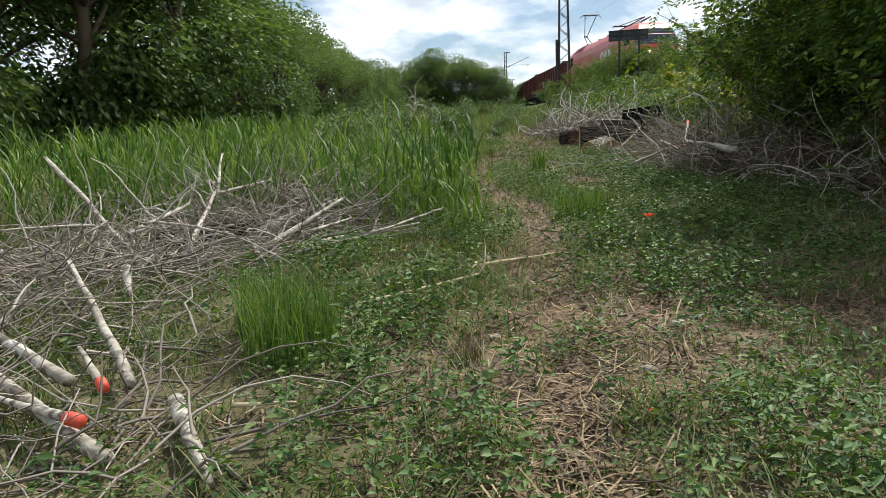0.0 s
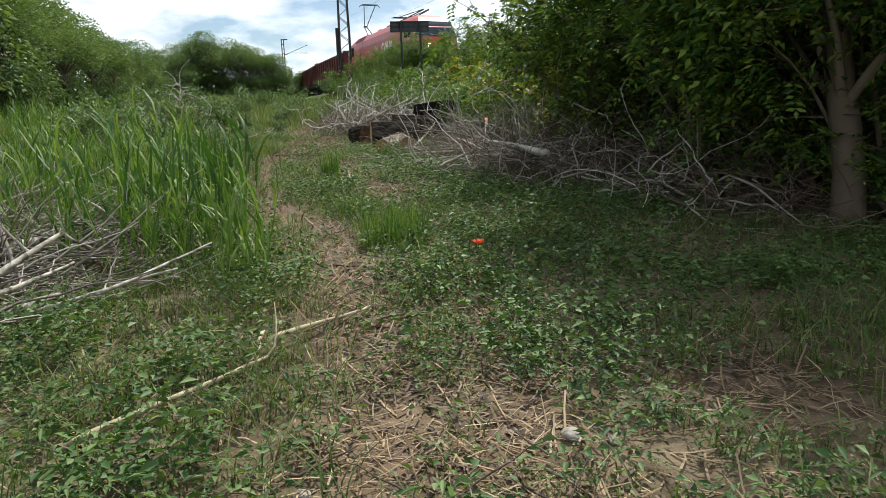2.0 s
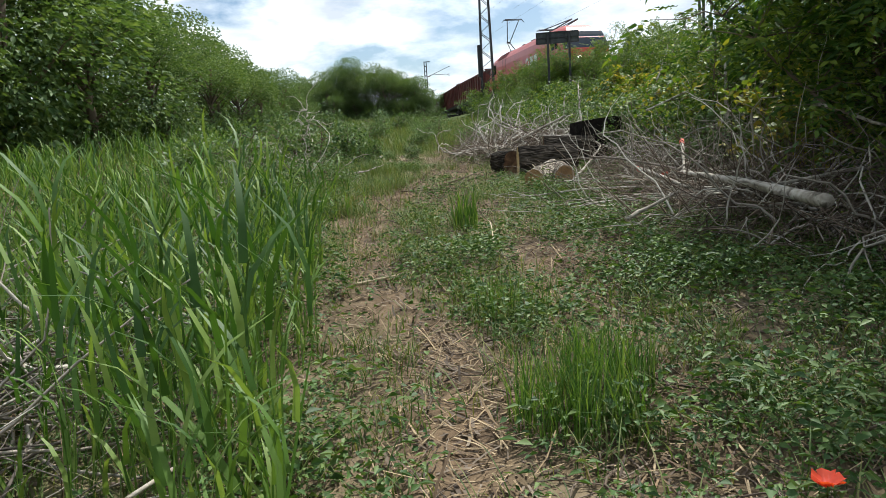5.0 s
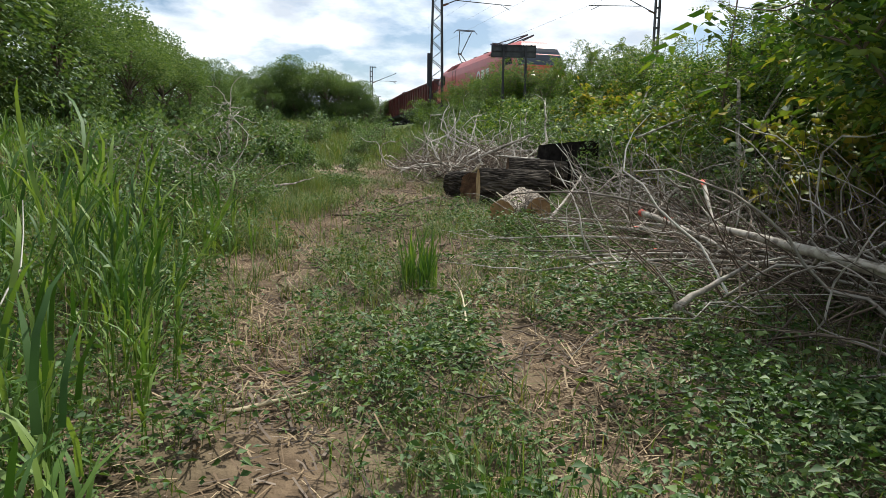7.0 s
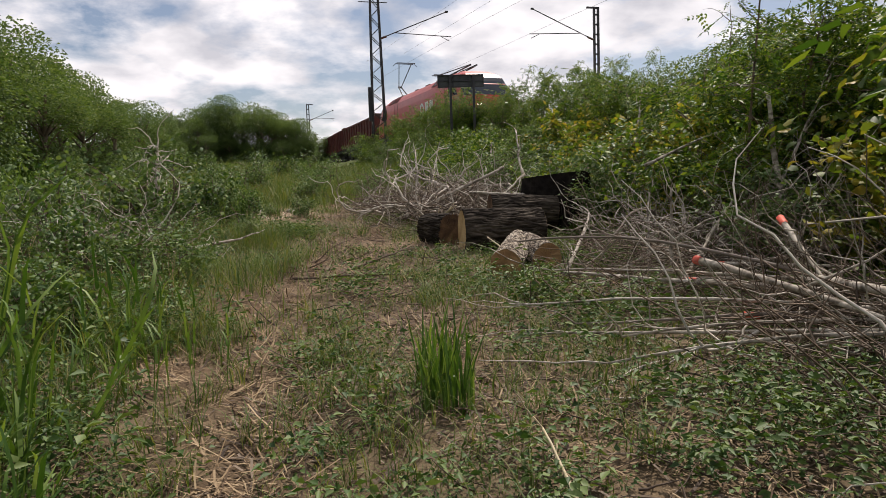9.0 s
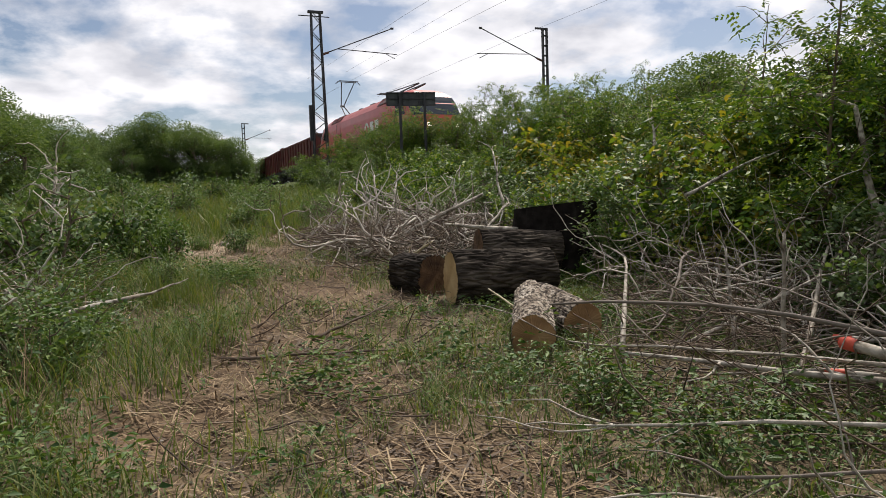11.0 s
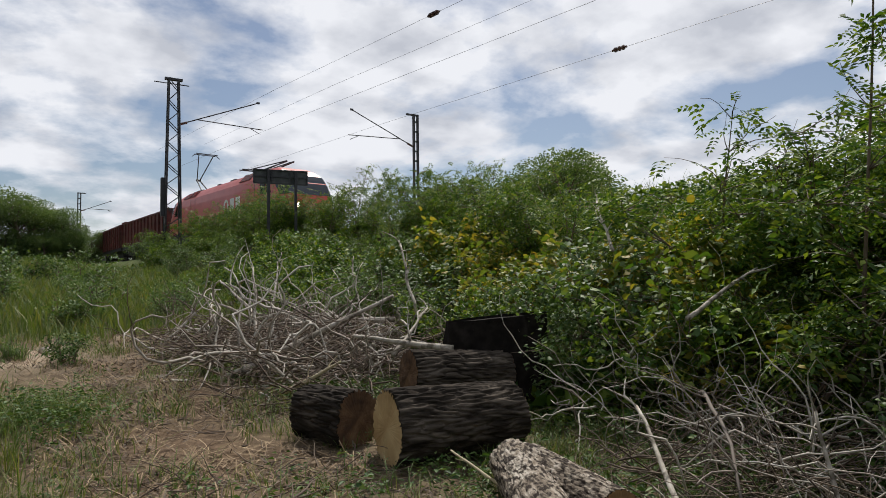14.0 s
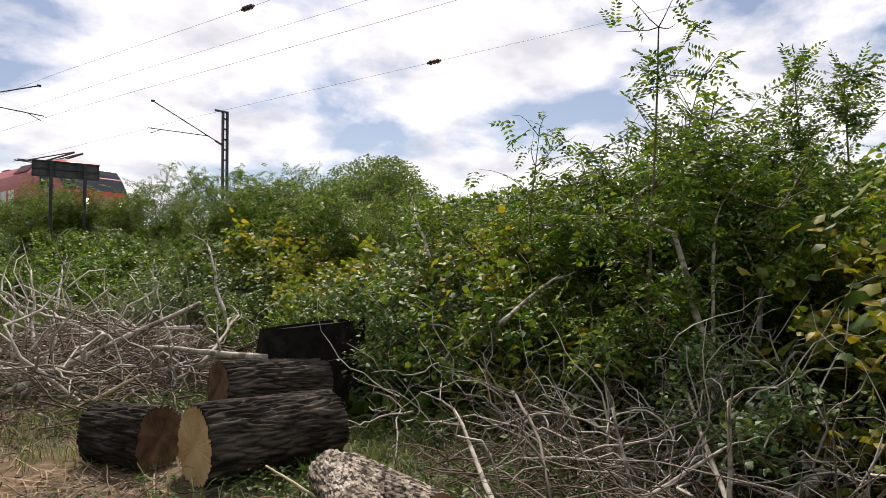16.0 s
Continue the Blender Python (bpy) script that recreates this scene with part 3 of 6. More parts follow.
def build_wires():
    for off, z, kind in ((-1.26, 13.3, "catenary"), (4.85, 12.05, "catenary"), (0.0, 11.95, "contact"), (2.2, 14.1, "feeder")):
        f = (float(track_x(70)) + off, 70, z)
        n = (float(track_x(0)) + off, 0, z)
        wire(kind + "_wire", [f, (float(track_x(50)) + off, 50, z), n], 0.007, "thin dark " + kind + " wire above the track")
    for off, y, z in ((-1.26, 36.8, 13.3), (4.85, 33.2, 12.05)):
        t = thing("line_insulator", "dark ribbed insulator in an overhead wire", "insulator", "line insulators", at=(float(track_x(y)) + off, y, z))
        d = Vector((-0.1336, 0.991, 0))
        part("rod", bar(bmesh.new(), tuple(-d * 0.34), tuple(d * 0.34), 0.1, 8), M_INSUL, t)
        for j in (-0.18, 0.0, 0.18):
            part("shed", bar(bmesh.new(), tuple(d * (j - 0.04)), tuple(d * (j + 0.04)), 0.2, 10), M_INSUL, t)


build_wires()


def billboard():
    a, b = Vector((10.24, 42.84, 0)), Vector((12.44, 42.37, 0))
    mid = (a + b) / 2
    z0 = float(land(mid.x, mid.y))
    t = thing("billboard", "dark weathered billboard seen from behind on two posts", "billboard", at=(mid.x, mid.y, z0 - 0.1), rz=math.degrees(math.atan2(b.y - a.y, b.x - a.x)))
    top = 7.6 - z0 + 0.1
    part("panel", box(bmesh.new(), (-1.12, -0.03, top - 0.62), (1.12, 0.03, top), 0.01), M_BOARD, t)
    for z in (top - 0.6, top - 0.31, top - 0.03):
        part("rail", box(bmesh.new(), (-1.14, -0.075, z - 0.02), (1.14, -0.032, z + 0.03)), M_DARKSTEEL, t)
    for x in (-1.12, -0.38, 0.38, 1.12):
        part("stiffener", box(bmesh.new(), (x - 0.025, -0.06, top - 0.62), (x + 0.025, -0.033, top)), M_DARKSTEEL, t)
    for x in (-0.52, 0.62):
        part("post", box(bmesh.new(), (x - 0.06, -0.18, 0), (x + 0.06, -0.077, top - 0.02), 0.01), M_DARKSTEEL, t)


billboard()


# ---- train ----
LOCO_L = 19.3
LOCO_Y = 67.0      # rear end of the locomotive along the line


def loco_ends(z):
    """How far the ends lean in at a height."""
    zs = [0.3, 1.2, 1.9, 2.3, 3.0, 3.5, 3.8, 4.0, 4.08]
    xs = [0.35, 0.05, 0.1, 0.28, 0.8, 1.3, 1.75, 2.35, 2.9]
    return float(np.interp(z, zs, xs))


def loco_shell(section, inset=0.0):
    """Lofts a half section (y, z) from bottom to top between the leaning ends, mirrored, closed at the ends."""
    us = [0, 0.008, 0.025, 0.055, 0.1, 0.2, 0.4, 0.6, 0.8, 0.9, 0.945, 0.975, 0.992, 1]
    nar = [0.80, 0.88, 0.945, 0.985, 1, 1, 1, 1, 1, 1, 0.985, 0.945, 0.88, 0.80]
    bm = bmesh.new()
    full = [(-y, z) for y, z in section] + [(y, z) for y, z in reversed(section)]
    rows = []
    for u, k in zip(us, nar):
        row = []
        for y, z in full:
            e = loco_ends(z)
            row.append(bm.verts.new((e + (LOCO_L - 2 * e) * u, y * k, z)))
        rows.append(row)
    for a, b in zip(rows, rows[1:]):
        for i in range(len(full) - 1):
            bm.faces.new((a[i], b[i], b[i + 1], a[i + 1]))
        bm.faces.new((a[-1], b[-1], b[0], a[0]))
    m = len(full)
    for row in (rows[0], rows[-1]):
        for i in range(m // 2 - 1):
            bm.faces.new((row[i], row[i + 1], row[m - 2 - i], row[m - 1 - i]))
    bmesh.ops.recalc_face_normals(bm, faces=bm.faces)
    return bm


def ring_shape(bm, cx, cz, r1, r2, y, n=22):
    a = [bm.verts.new((cx + r1 * math.cos(2 * math.pi * i / n) * 0.86, y, cz + r1 * math.sin(2 * math.pi * i / n))) for i in range(n)]
    b = [bm.verts.new((cx + r2 * math.cos(2 * math.pi * i / n) * 0.8, y, cz + r2 * math.sin(2 * math.pi * i / n))) for i in range(n)]
    for i in range(n):
        j = (i + 1) % n
        bm.faces.new((a[i], a[j], b[j], b[i]))
    return bm


def wheel(parent, x, y, r):
    bm = bmesh.new()
    bmesh.ops.create_cone(bm, cap_ends=True, segments=24, radius1=r, radius2=r, depth=0.13, matrix=Matrix.Translation((x, y, r)) @ pose(0, 0, 0, 90))
    return part("wheel", bm, M_DARKSTEEL, parent, smooth=False)


def pantograph(t, x, raised):
    d = -1 if raised else 1
    base = part("pantograph", box(bmesh.new(), (x - 0.9, -0.55, 4.16), (x + 0.9, 0.55, 4.22), 0.01), M_DARKSTEEL, t, "dark steel current collector")
    for sx in (-0.7, 0.7):
        for sy in (-0.5, 0.5):
            part("insulator", bar(bmesh.new(), (x + sx, sy, 3.98), (x + sx, sy, 4.17), 0.14, 10), M_INSUL, base)
    if raised:
        k, h = (x - 1.55, 0, 5.2), (x - 0.1, 0, 6.75)
        for sy in (-0.25, 0.25):
            part("lower_arm", bar(bmesh.new(), (x - 0.1, sy, 4.2), (k[0], sy * 0.4, k[2]), 0.09, 6), M_DARKSTEEL, base)
            part("upper_arm", bar(bmesh.new(), (k[0], sy * 0.4, k[2]), (h[0], sy * 2.0, h[2]), 0.07, 6), M_DARKSTEEL, base)
        part("knee", bar(bmesh.new(), (k[0], -0.16, k[2]), (k[0], 0.16, k[2]), 0.16, 8), M_DARKSTEEL, base)
        for dx in (-0.2, 0.2):
            part("contact_strip", bar(bmesh.new(), (h[0] + dx, -0.75, h[2] + 0.08), (h[0] + dx, 0.75, h[2] + 0.08), 0.07, 6), M_DARKSTEEL, base)
        for s in (-1, 1):
            part("horn", bar(bmesh.new(), (h[0], s * 0.74, h[2] + 0.07), (h[0], s * 0.98, h[2] - 0.14), 0.05, 6), M_DARKSTEEL, base)
    else:
        for sy in (-0.3, 0.3):
            part("lower_arm", bar(bmesh.new(), (x - 2.6, sy, 4.25), (x + 2.6, sy * 0.7, 4.42), 0.09, 6), M_DARKSTEEL, base)
            part("upper_arm", bar(bmesh.new(), (x + 2.6, sy * 0.7, 4.45), (x - 2.3, sy * 1.6, 4.55), 0.06, 6), M_DARKSTEEL, base)
        for dx in (-0.2, 0.2):
            part("contact_strip", bar(bmesh.new(), (x - 2.4 + dx, -0.75, 4.6), (x - 2.4 + dx, 0.75, 4.6), 0.07, 6), M_DARKSTEEL, base)


def locomotive():
    t = thing("locomotive", "bright red electric locomotive with white side emblem on the bank", "locomotive",
              at=(float(track_x(LOCO_Y)), LOCO_Y, RAIL_Z), rz=math.degrees(math.atan2(-10, float(track_x(LOCO_Y - 10) - track_x(LOCO_Y)))))
    part("body", loco_shell([(1.47, 1.2), (1.5, 1.5), (1.5, 2.3), (1.5, 3.0), (1.46, 3.45)]), M_RED, t)
    part("roof", loco_shell([(1.455, 3.452), (1.22, 3.75), (0.98, 3.98), (0.5, 4.06), (0.05, 4.08)]), M_REDROOF, t, "red roof coloured paler for light from above", smooth=False)
    part("underframe", loco_shell([(1.3, 0.32), (1.42, 0.7), (1.44, 1.198)]), M_SKIRT, t, "dark grey underframe skirt")
    for s in (-1, 1):
        y = s * 1.506
        for x, f in ((16.05, 1), (LOCO_L - 16.05, -1)):
            bm = bmesh.new()
            v = [bm.verts.new(p) for p in ((x, y, 2.52), (x + f * 0.7, y, 2.52), (x + f * 0.7, y, 3.26), (x, y, 3.26))]
            bm.faces.new(v)
            bmesh.ops.solidify(bm, geom=bm.faces[:], thickness=0.012)
            w = part("side_window", bm, M_GLASS, t)
            bm = bmesh.new()
            v = [bm.verts.new(p) for p in ((x + f * 0.75, y, 2.52), (x + f * 1.42, y, 2.5), (x + f * 0.95, y, 3.2), (x + f * 0.75, y, 3.26))]
            bm.faces.new(v)
            bmesh.ops.solidify(bm, geom=bm.faces[:], thickness=0.012)
            part("quarter_window", bm, M_GLASS, t)
        for x in (5.2, 6.0, 15.4):
            part("door_seam", box(bmesh.new(), (x - 0.018, y - 0.006, 1.3), (x + 0.018, y + 0.006, 3.4)), M_SKIRT, t)
        for x0, x1 in ((3.45, 4.7), (4.9, 5.75), (13.0, 14.5)):
            bm = bmesh.new()
            v = [bm.verts.new(p) for p in ((x0, s * 1.40, 3.56), (x1, s * 1.40, 3.56), (x1, s * 1.045, 3.95), (x0, s * 1.045, 3.95))]
            bm.faces.new(v)
            bmesh.ops.translate(bm, verts=bm.verts[:], vec=(0, s * 0.02, 0.02))
            bmesh.ops.solidify(bm, geom=bm.faces[:], thickness=0.03)
            g = part("roof_grille", bm, M_SKIRT, t, "dark louvred roof intake")
            for i in range(5):
                xx = x0 + (x1 - x0) * (i + 0.5) / 5
                part("slat", bar(bmesh.new(), (xx, s * 1.43, 3.57), (xx, s * 1.07, 3.97), 0.035), M_RED, g)
        e = part("emblem", ring_shape(bmesh.new(), 11.3, 2.3, 0.46, 0.28, s * 1.508), M_WHITE, t, "white ring and two upright blocks")
        for x in (11.9, 12.75):
            bm = box(bmesh.new(), (x, s * 1.508 - 0.004, 1.86), (x + 0.62, s * 1.508 + 0.004, 2.74))
            part("emblem_block", bm, M_WHITE, e)
        part("number_row", box(bmesh.new(), (10.6, s * 1.448 - 0.004, 0.96), (13.0, s * 1.448 + 0.004, 1.06)), M_WHITE, t, "pale worn number strip")
    # windscreens lean with the ends and wrap round to the sides
    for end in (0, 1):
        bm = bmesh.new()
        vs = []
        for z in (2.3, 2.6, 2.9, 3.2, 3.44):
            e = loco_ends(z)
            hw = float(np.interp(z, [3.0, 3.45], [1.5, 1.46]))
            row = []
            for u, k in ((0.966, 0.965), (0.975, 0.945), (0.992, 0.88), (1.0, 0.8)):
                cut = 0.0 if u > 0.97 else (z - 2.3) * 0.012
                uu = u - cut
                x = e + (LOCO_L - 2 * e) * uu
                row.append((x + (0.014 if u > 0.98 else 0.004), hw * k + 0.012))
            prof = [(x, -y) for x, y in row] + [(row[-1][0], 0)] + [(x, y) for x, y in reversed(row)]
            vs.append([bm.verts.new((x if end else LOCO_L - x, y, z)) for x, y in prof])
        for a_, b_ in zip(vs, vs[1:]):
            for i in range(len(a_) - 1):
                bm.faces.new((a_[i], a_[i + 1], b_[i + 1], b_[i]))
        part("windscreen", bm, M_GLASS, t, "dark raked windscreen")
        f = 1 if end else -1
        for s in (-1, 1):
            x = LOCO_L - 0.07 if end else 0.07
            bm = bmesh.new()
            bmesh.ops.create_uvsphere(bm, u_segments=12, v_segments=8, radius=0.13)
            bmesh.ops.translate(bm, verts=bm.verts[:], vec=(x, s * 0.86, 1.72))
            part("headlight", bm, M_LAMP if end else M_GLASS, t)
            bm = bar(bmesh.new(), (x - 0.1 * f, s * 0.87, 1.05), (x + 0.42 * f, s * 0.87, 1.05), 0.2, 12)
            part("buffer", bm, M_DARKSTEEL, t)
            part("buffer_plate", bar(bmesh.new(), (x + 0.42 * f, s * 0.87, 1.05), (x + 0.47 * f, s * 0.87, 1.05), 0.46, 16), M_DARKSTEEL, t)
        part("mirror_arm", bar(bmesh.new(), (LOCO_L - 1.7 if end else 1.7, -1.45, 3.15), (LOCO_L - 1.3 if end else 1.3, -1.72, 3.05), 0.07, 6), M_DARKSTEEL, t)
    for bx in (3.2, LOCO_L - 3.2):
        part("bogie_frame", box(bmesh.new(), (bx - 2.1, -1.2, 0.42), (bx + 2.1, 1.2, 0.72), 0.04), M_DARKSTEEL, t)
        for dx in (-1.45, 1.45):
            for s in (-1, 1):
                wheel(t, bx + dx, s * 0.76, 0.57)
    pantograph(t, 3.9, True)
    pantograph(t, 14.1, False)
    for x, w in ((7.0, 0.5), (9.2, 0.8), (11.4, 0.6)):
        part("roof_box", box(bmesh.new(), (x, -0.4, 4.07), (x + w, 0.4, 4.3), 0.03), M_SKIRT, t)
    part("busbar", bar(bmesh.new(), (5.0, 0.2, 4.36), (13.0, 0.2, 4.36), 0.05, 6), M_DARKSTEEL, t)
    for x in (5.5, 8.2, 10.6, 12.6):
        part("insulator", bar(bmesh.new(), (x, 0.2, 4.07), (x, 0.2, 4.37), 0.12, 10), M_INSUL, t)


locomotive()


def wagon_master():
    L = 13.2
    t = thing("open_wagon", "rust red ribbed open freight wagon with a dark load", "wagon", "freight wagons")
    for s in (-1, 1):
        part("side_wall", box(bmesh.new(), (0.1, s * 1.42 - 0.04, 1.2), (L - 0.1, s * 1.42 + 0.04, 3.15)), M_WAGON, t)
        part("top_rail", box(bmesh.new(), (0.06, s * 1.42 - 0.09, 3.12), (L - 0.06, s * 1.42 + 0.09, 3.26), 0.02), M_WAGON, t)
        part("sill", box(bmesh.new(), (0.0, s * 1.36 - 0.07, 0.92), (L, s * 1.36 + 0.07, 1.2), 0.02), M_DARKSTEEL, t)
        for i in range(13):
            x = 0.25 + i * (L - 0.5) / 12
            part("rib", box(bmesh.new(), (x - 0.07, s * 1.52 - 0.055, 1.15), (x + 0.07, s * 1.52 + 0.055, 3.12), 0.015), M_WAGON, t)
    for x in (0.1, L - 0.1):
        part("end_wall", box(bmesh.new(), (x - 0.05, -1.38, 1.2), (x + 0.05, 1.38, 3.45), 0.02), M_WAGON, t)
    part("floor_frame", box(bmesh.new(), (0.15, -1.3, 1.0), (L - 0.15, 1.3, 1.18)), M_DARKSTEEL, t)
    bm = bmesh.new()
    bmesh.ops.create_grid(bm, x_segments=26, y_segments=6, size=0.5)
    for v in bm.verts:
        v.co = Vector((0.2 + (v.co.x + 0.5) * (L - 0.4), v.co.y * 2.7, 2.85 + 0.45 * (1 - (2 * v.co.y) ** 2) * (0.6 + 0.4 * math.sin(v.co.x * 17)) + 0.05 * noise.noise(v.co * 9)))
    part("load", bm, M_LOAD, t, "dark loose bulk load", smooth=True)
    for bx in (2.0, L - 2.0):
        part("bogie_frame", box(bmesh.new(), (bx - 1.3, -1.1, 0.36), (bx + 1.3, 1.1, 0.62), 0.03), M_DARKSTEEL, t)
        for dx in (-0.9, 0.9):
            for s in (-1, 1):
                wheel(t, bx + dx, s * 0.76, 0.46)
    for x in (-0.3, L):
        part("buffer_beam", box(bmesh.new(), (x, -0.95, 0.98), (x + 0.3, 0.95, 1.12), 0.02), M_DARKSTEEL, t)
    return t, L


def build_wagons():
    t, L = wagon_master()
    y = LOCO_Y + 0.6
    first = True
    for i in range(2):
        # rear end of this wagon, found along the curve
        y1 = y + L * 0.992
        a = (float(track_x(y1)), y1); b = (float(track_x(y)), y)
        m = pose(a[0], a[1], RAIL_Z, 0, 0, math.degrees(math.atan2(b[1] - a[1], b[0] - a[0])))
        if first:
            t.matrix_world = m; first = False
        else:
            copy_thing(t, m)
        y = y1 + 0.75


build_wagons()


# ---- trees and bushes ----
def cloud(n, r, seed, flat=0.8):
    g = np.random.default_rng(seed)
    d = g.normal(0, 1, (n, 3)); d /= np.linalg.norm(d, axis=-1, keepdims=True)
    return d * (r * g.uniform(0.35, 1, n) ** 0.5)[:, None] * [1, 1, flat]


def tree_master(name, h, r, seed, leaf_mat, label, leaf=0.2, n_leaf=5200, lobes=16, low=0.2, at=(0, 0, 0)):
    """A tapered trunk with limbs and a ragged crown of small leaves gathered in lobes."""
    g = np.random.default_rng(seed)
    t = thing(name, label, "tree" if "tree" in name else "bush", at=at)
    trunk = wander([(0, 0, -0.1)], [(0.03, 0.02, 1)], [h * 0.85], 8, 0.14, seed=seed)
    rad = np.linspace(0.035 * h ** 0.9, 0.012 * h, 8)[None]
    Vs, Qs, base = [], [], 0
    v, q = tubes(trunk, rad, 8); Vs.append(v); Qs.append(q); base += len(v)
    ang = g.uniform(0, 2 * np.pi, lobes); hz = np.sort(g.uniform(low, 0.95, lobes)) * h
    prof = np.sin(np.clip((hz / h - low * 0.7) / (1.02 - low * 0.7), 0.04, 1) * np.pi * 0.86) * 0.75 + 0.2
    rr = r * prof * g.uniform(0.45, 0.95, lobes)
    cen = np.stack([rr * np.cos(ang), rr * np.sin(ang), hz], -1)
    cen = np.concatenate([cen, [[0, 0, h * 0.9], [0.1 * r, 0, h * 0.72]]])
    m = len(cen)
    k = np.clip((cen[:, 2] * 0.72 / (h * 0.85) * 7).astype(int), 0, 7)
    st = trunk[0, k]
    limbs = wander(st, cen - st, np.linalg.norm(cen - st, axis=-1), 6, 0.25, seed=seed + 1)
    v, q = tubes(limbs, np.linspace(0.016 * h ** 0.8, 0.006, 6)[None].repeat(m, 0), 5)
    Vs.append(v); Qs.append(q + base)
    meshpart("trunk", fill("trunk", np.concatenate(Vs), quads=np.concatenate(Qs), mat=M_TWIG_D), t)
    P = []
    size = r * g.uniform(0.32, 0.6, m)
    per = (n_leaf * size ** 2 / (size ** 2).sum()).astype(int) + 8
    for j in range(m):
        c = cen[j] + cloud(per[j], size[j], seed * 77 + j, 0.75)
        P.append(c)
    P = np.concatenate(P)
    P = P[P[:, 2] > 0.1]
    D = P - [0, 0, h * 0.45] + g.normal(0, r * 0.5, P.shape)
    D[:, 2] *= 0.4
    V, T = leaf_arrays(P, D, leaf * g.uniform(0.6, 1.3, len(P)), leaf * 0.62, seed + 5, droop=0.3)
    meshpart("crown", fill("crown", V, T, mat=leaf_mat), t)
    return t


def spray_bush(name, h, r, seed, leaf_mat, label, n=420, pin=True, at=(0, 0, 0), leaflet=0.075, stems=7, spread=0.6, bare_low=0.15, category="bush"):
    """Several stems from one root, with twigs that end in leafy sprays."""
    g = np.random.default_rng(seed)
    t = thing(name, label, category, at=at)
    a = g.uniform(0, 2 * np.pi, stems)
    d = np.stack([np.cos(a) * spread, np.sin(a) * spread, np.full(stems, 1.0)], -1)
    ln = h * g.uniform(0.7, 1.05, stems)
    S = wander(np.stack([0.12 * np.cos(a), 0.12 * np.sin(a), np.full(stems, -0.05)], -1), d, ln, 9, 0.3, seed=seed)
    nt_ = n // 5
    si, sj = g.integers(0, stems, nt_), g.integers(1 + int(bare_low * 8), 9, nt_)
    st = S[si, sj]
    b = g.uniform(0, 2 * np.pi, nt_)
    td = np.stack([np.cos(b), np.sin(b), g.uniform(0.0, 0.9, nt_)], -1)
    W = wander(st, td, r * g.uniform(0.3, 0.75, nt_), 5, 0.5, seed=seed + 1)
    for i in range(stems):
        V1, Q1 = tubes(S[i:i + 1], np.linspace(0.012 + 0.008 * h, 0.004, 9)[None], 6)
        w = np.where(si == i)[0]
        V2, Q2 = tubes(W[w], np.linspace(0.008, 0.002, 5)[None].repeat(len(w), 0), 4)
        meshpart("stem", fill("stem", np.concatenate([V1, V2]), quads=np.concatenate([Q1, Q2 + len(V1)]), mat=M_TWIG_D), t)
    wi, wj = g.integers(0, nt_, n), g.integers(1, 5, n)
    P = W[wi, wj] + g.normal(0, 0.05, (n, 3))
    P = P[P[:, 2] > 0.05]
    n = len(P)
    temps = [turned(seed + k, pinnate(seed + k, L=0.2 + 0.1 * (leaflet / 0.075), leaflet=leaflet, w=leaflet * 0.45)) for k in range(14)] if pin else \
            [turned(seed + k, _palm(seed + k, leaflet * 1.5)) for k in range(10)]
    V, T = scatter(temps, P, g.uniform(0.7, 1.3, n), 0.5, seed + 9)
    meshpart("foliage", fill("foliage", V, T, mat=leaf_mat), t)
    return t


def _palm(seed, L):
    """A spray of broad leaves."""
    g = np.random.default_rng(seed)
    n = 9
    a = g.uniform(0, 2 * np.pi, n)
    D = np.stack([np.cos(a), np.sin(a), g.uniform(-0.2, 0.5, n)], -1)
    return leaf_arrays(g.normal(0, 0.07, (n, 3)), D, L * g.uniform(0.6, 1.1, n), L * 0.7, seed, shape=6)


def regroup(t, group):
    t["group"] = group
    return t


def plant(masters, rows, seed):
    """Each row: x, y, which master, scale. The first use of a master moves it into place."""
    g = np.random.default_rng(seed)
    used = set()
    for x, y, k, s in rows:
        m = Matrix.Translation(on(x, y, -0.05)) @ pose(0, 0, 0, 0, 0, g.uniform(0, 360)) @ Matrix.Diagonal((s, s, s * g.uniform(0.92, 1.08), 1))
        ob = masters[k]
        if k in used:
            c = copy_thing(ob, m)
            c.scale = m.to_scale()
        else:
            ob.matrix_world = m; used.add(k)


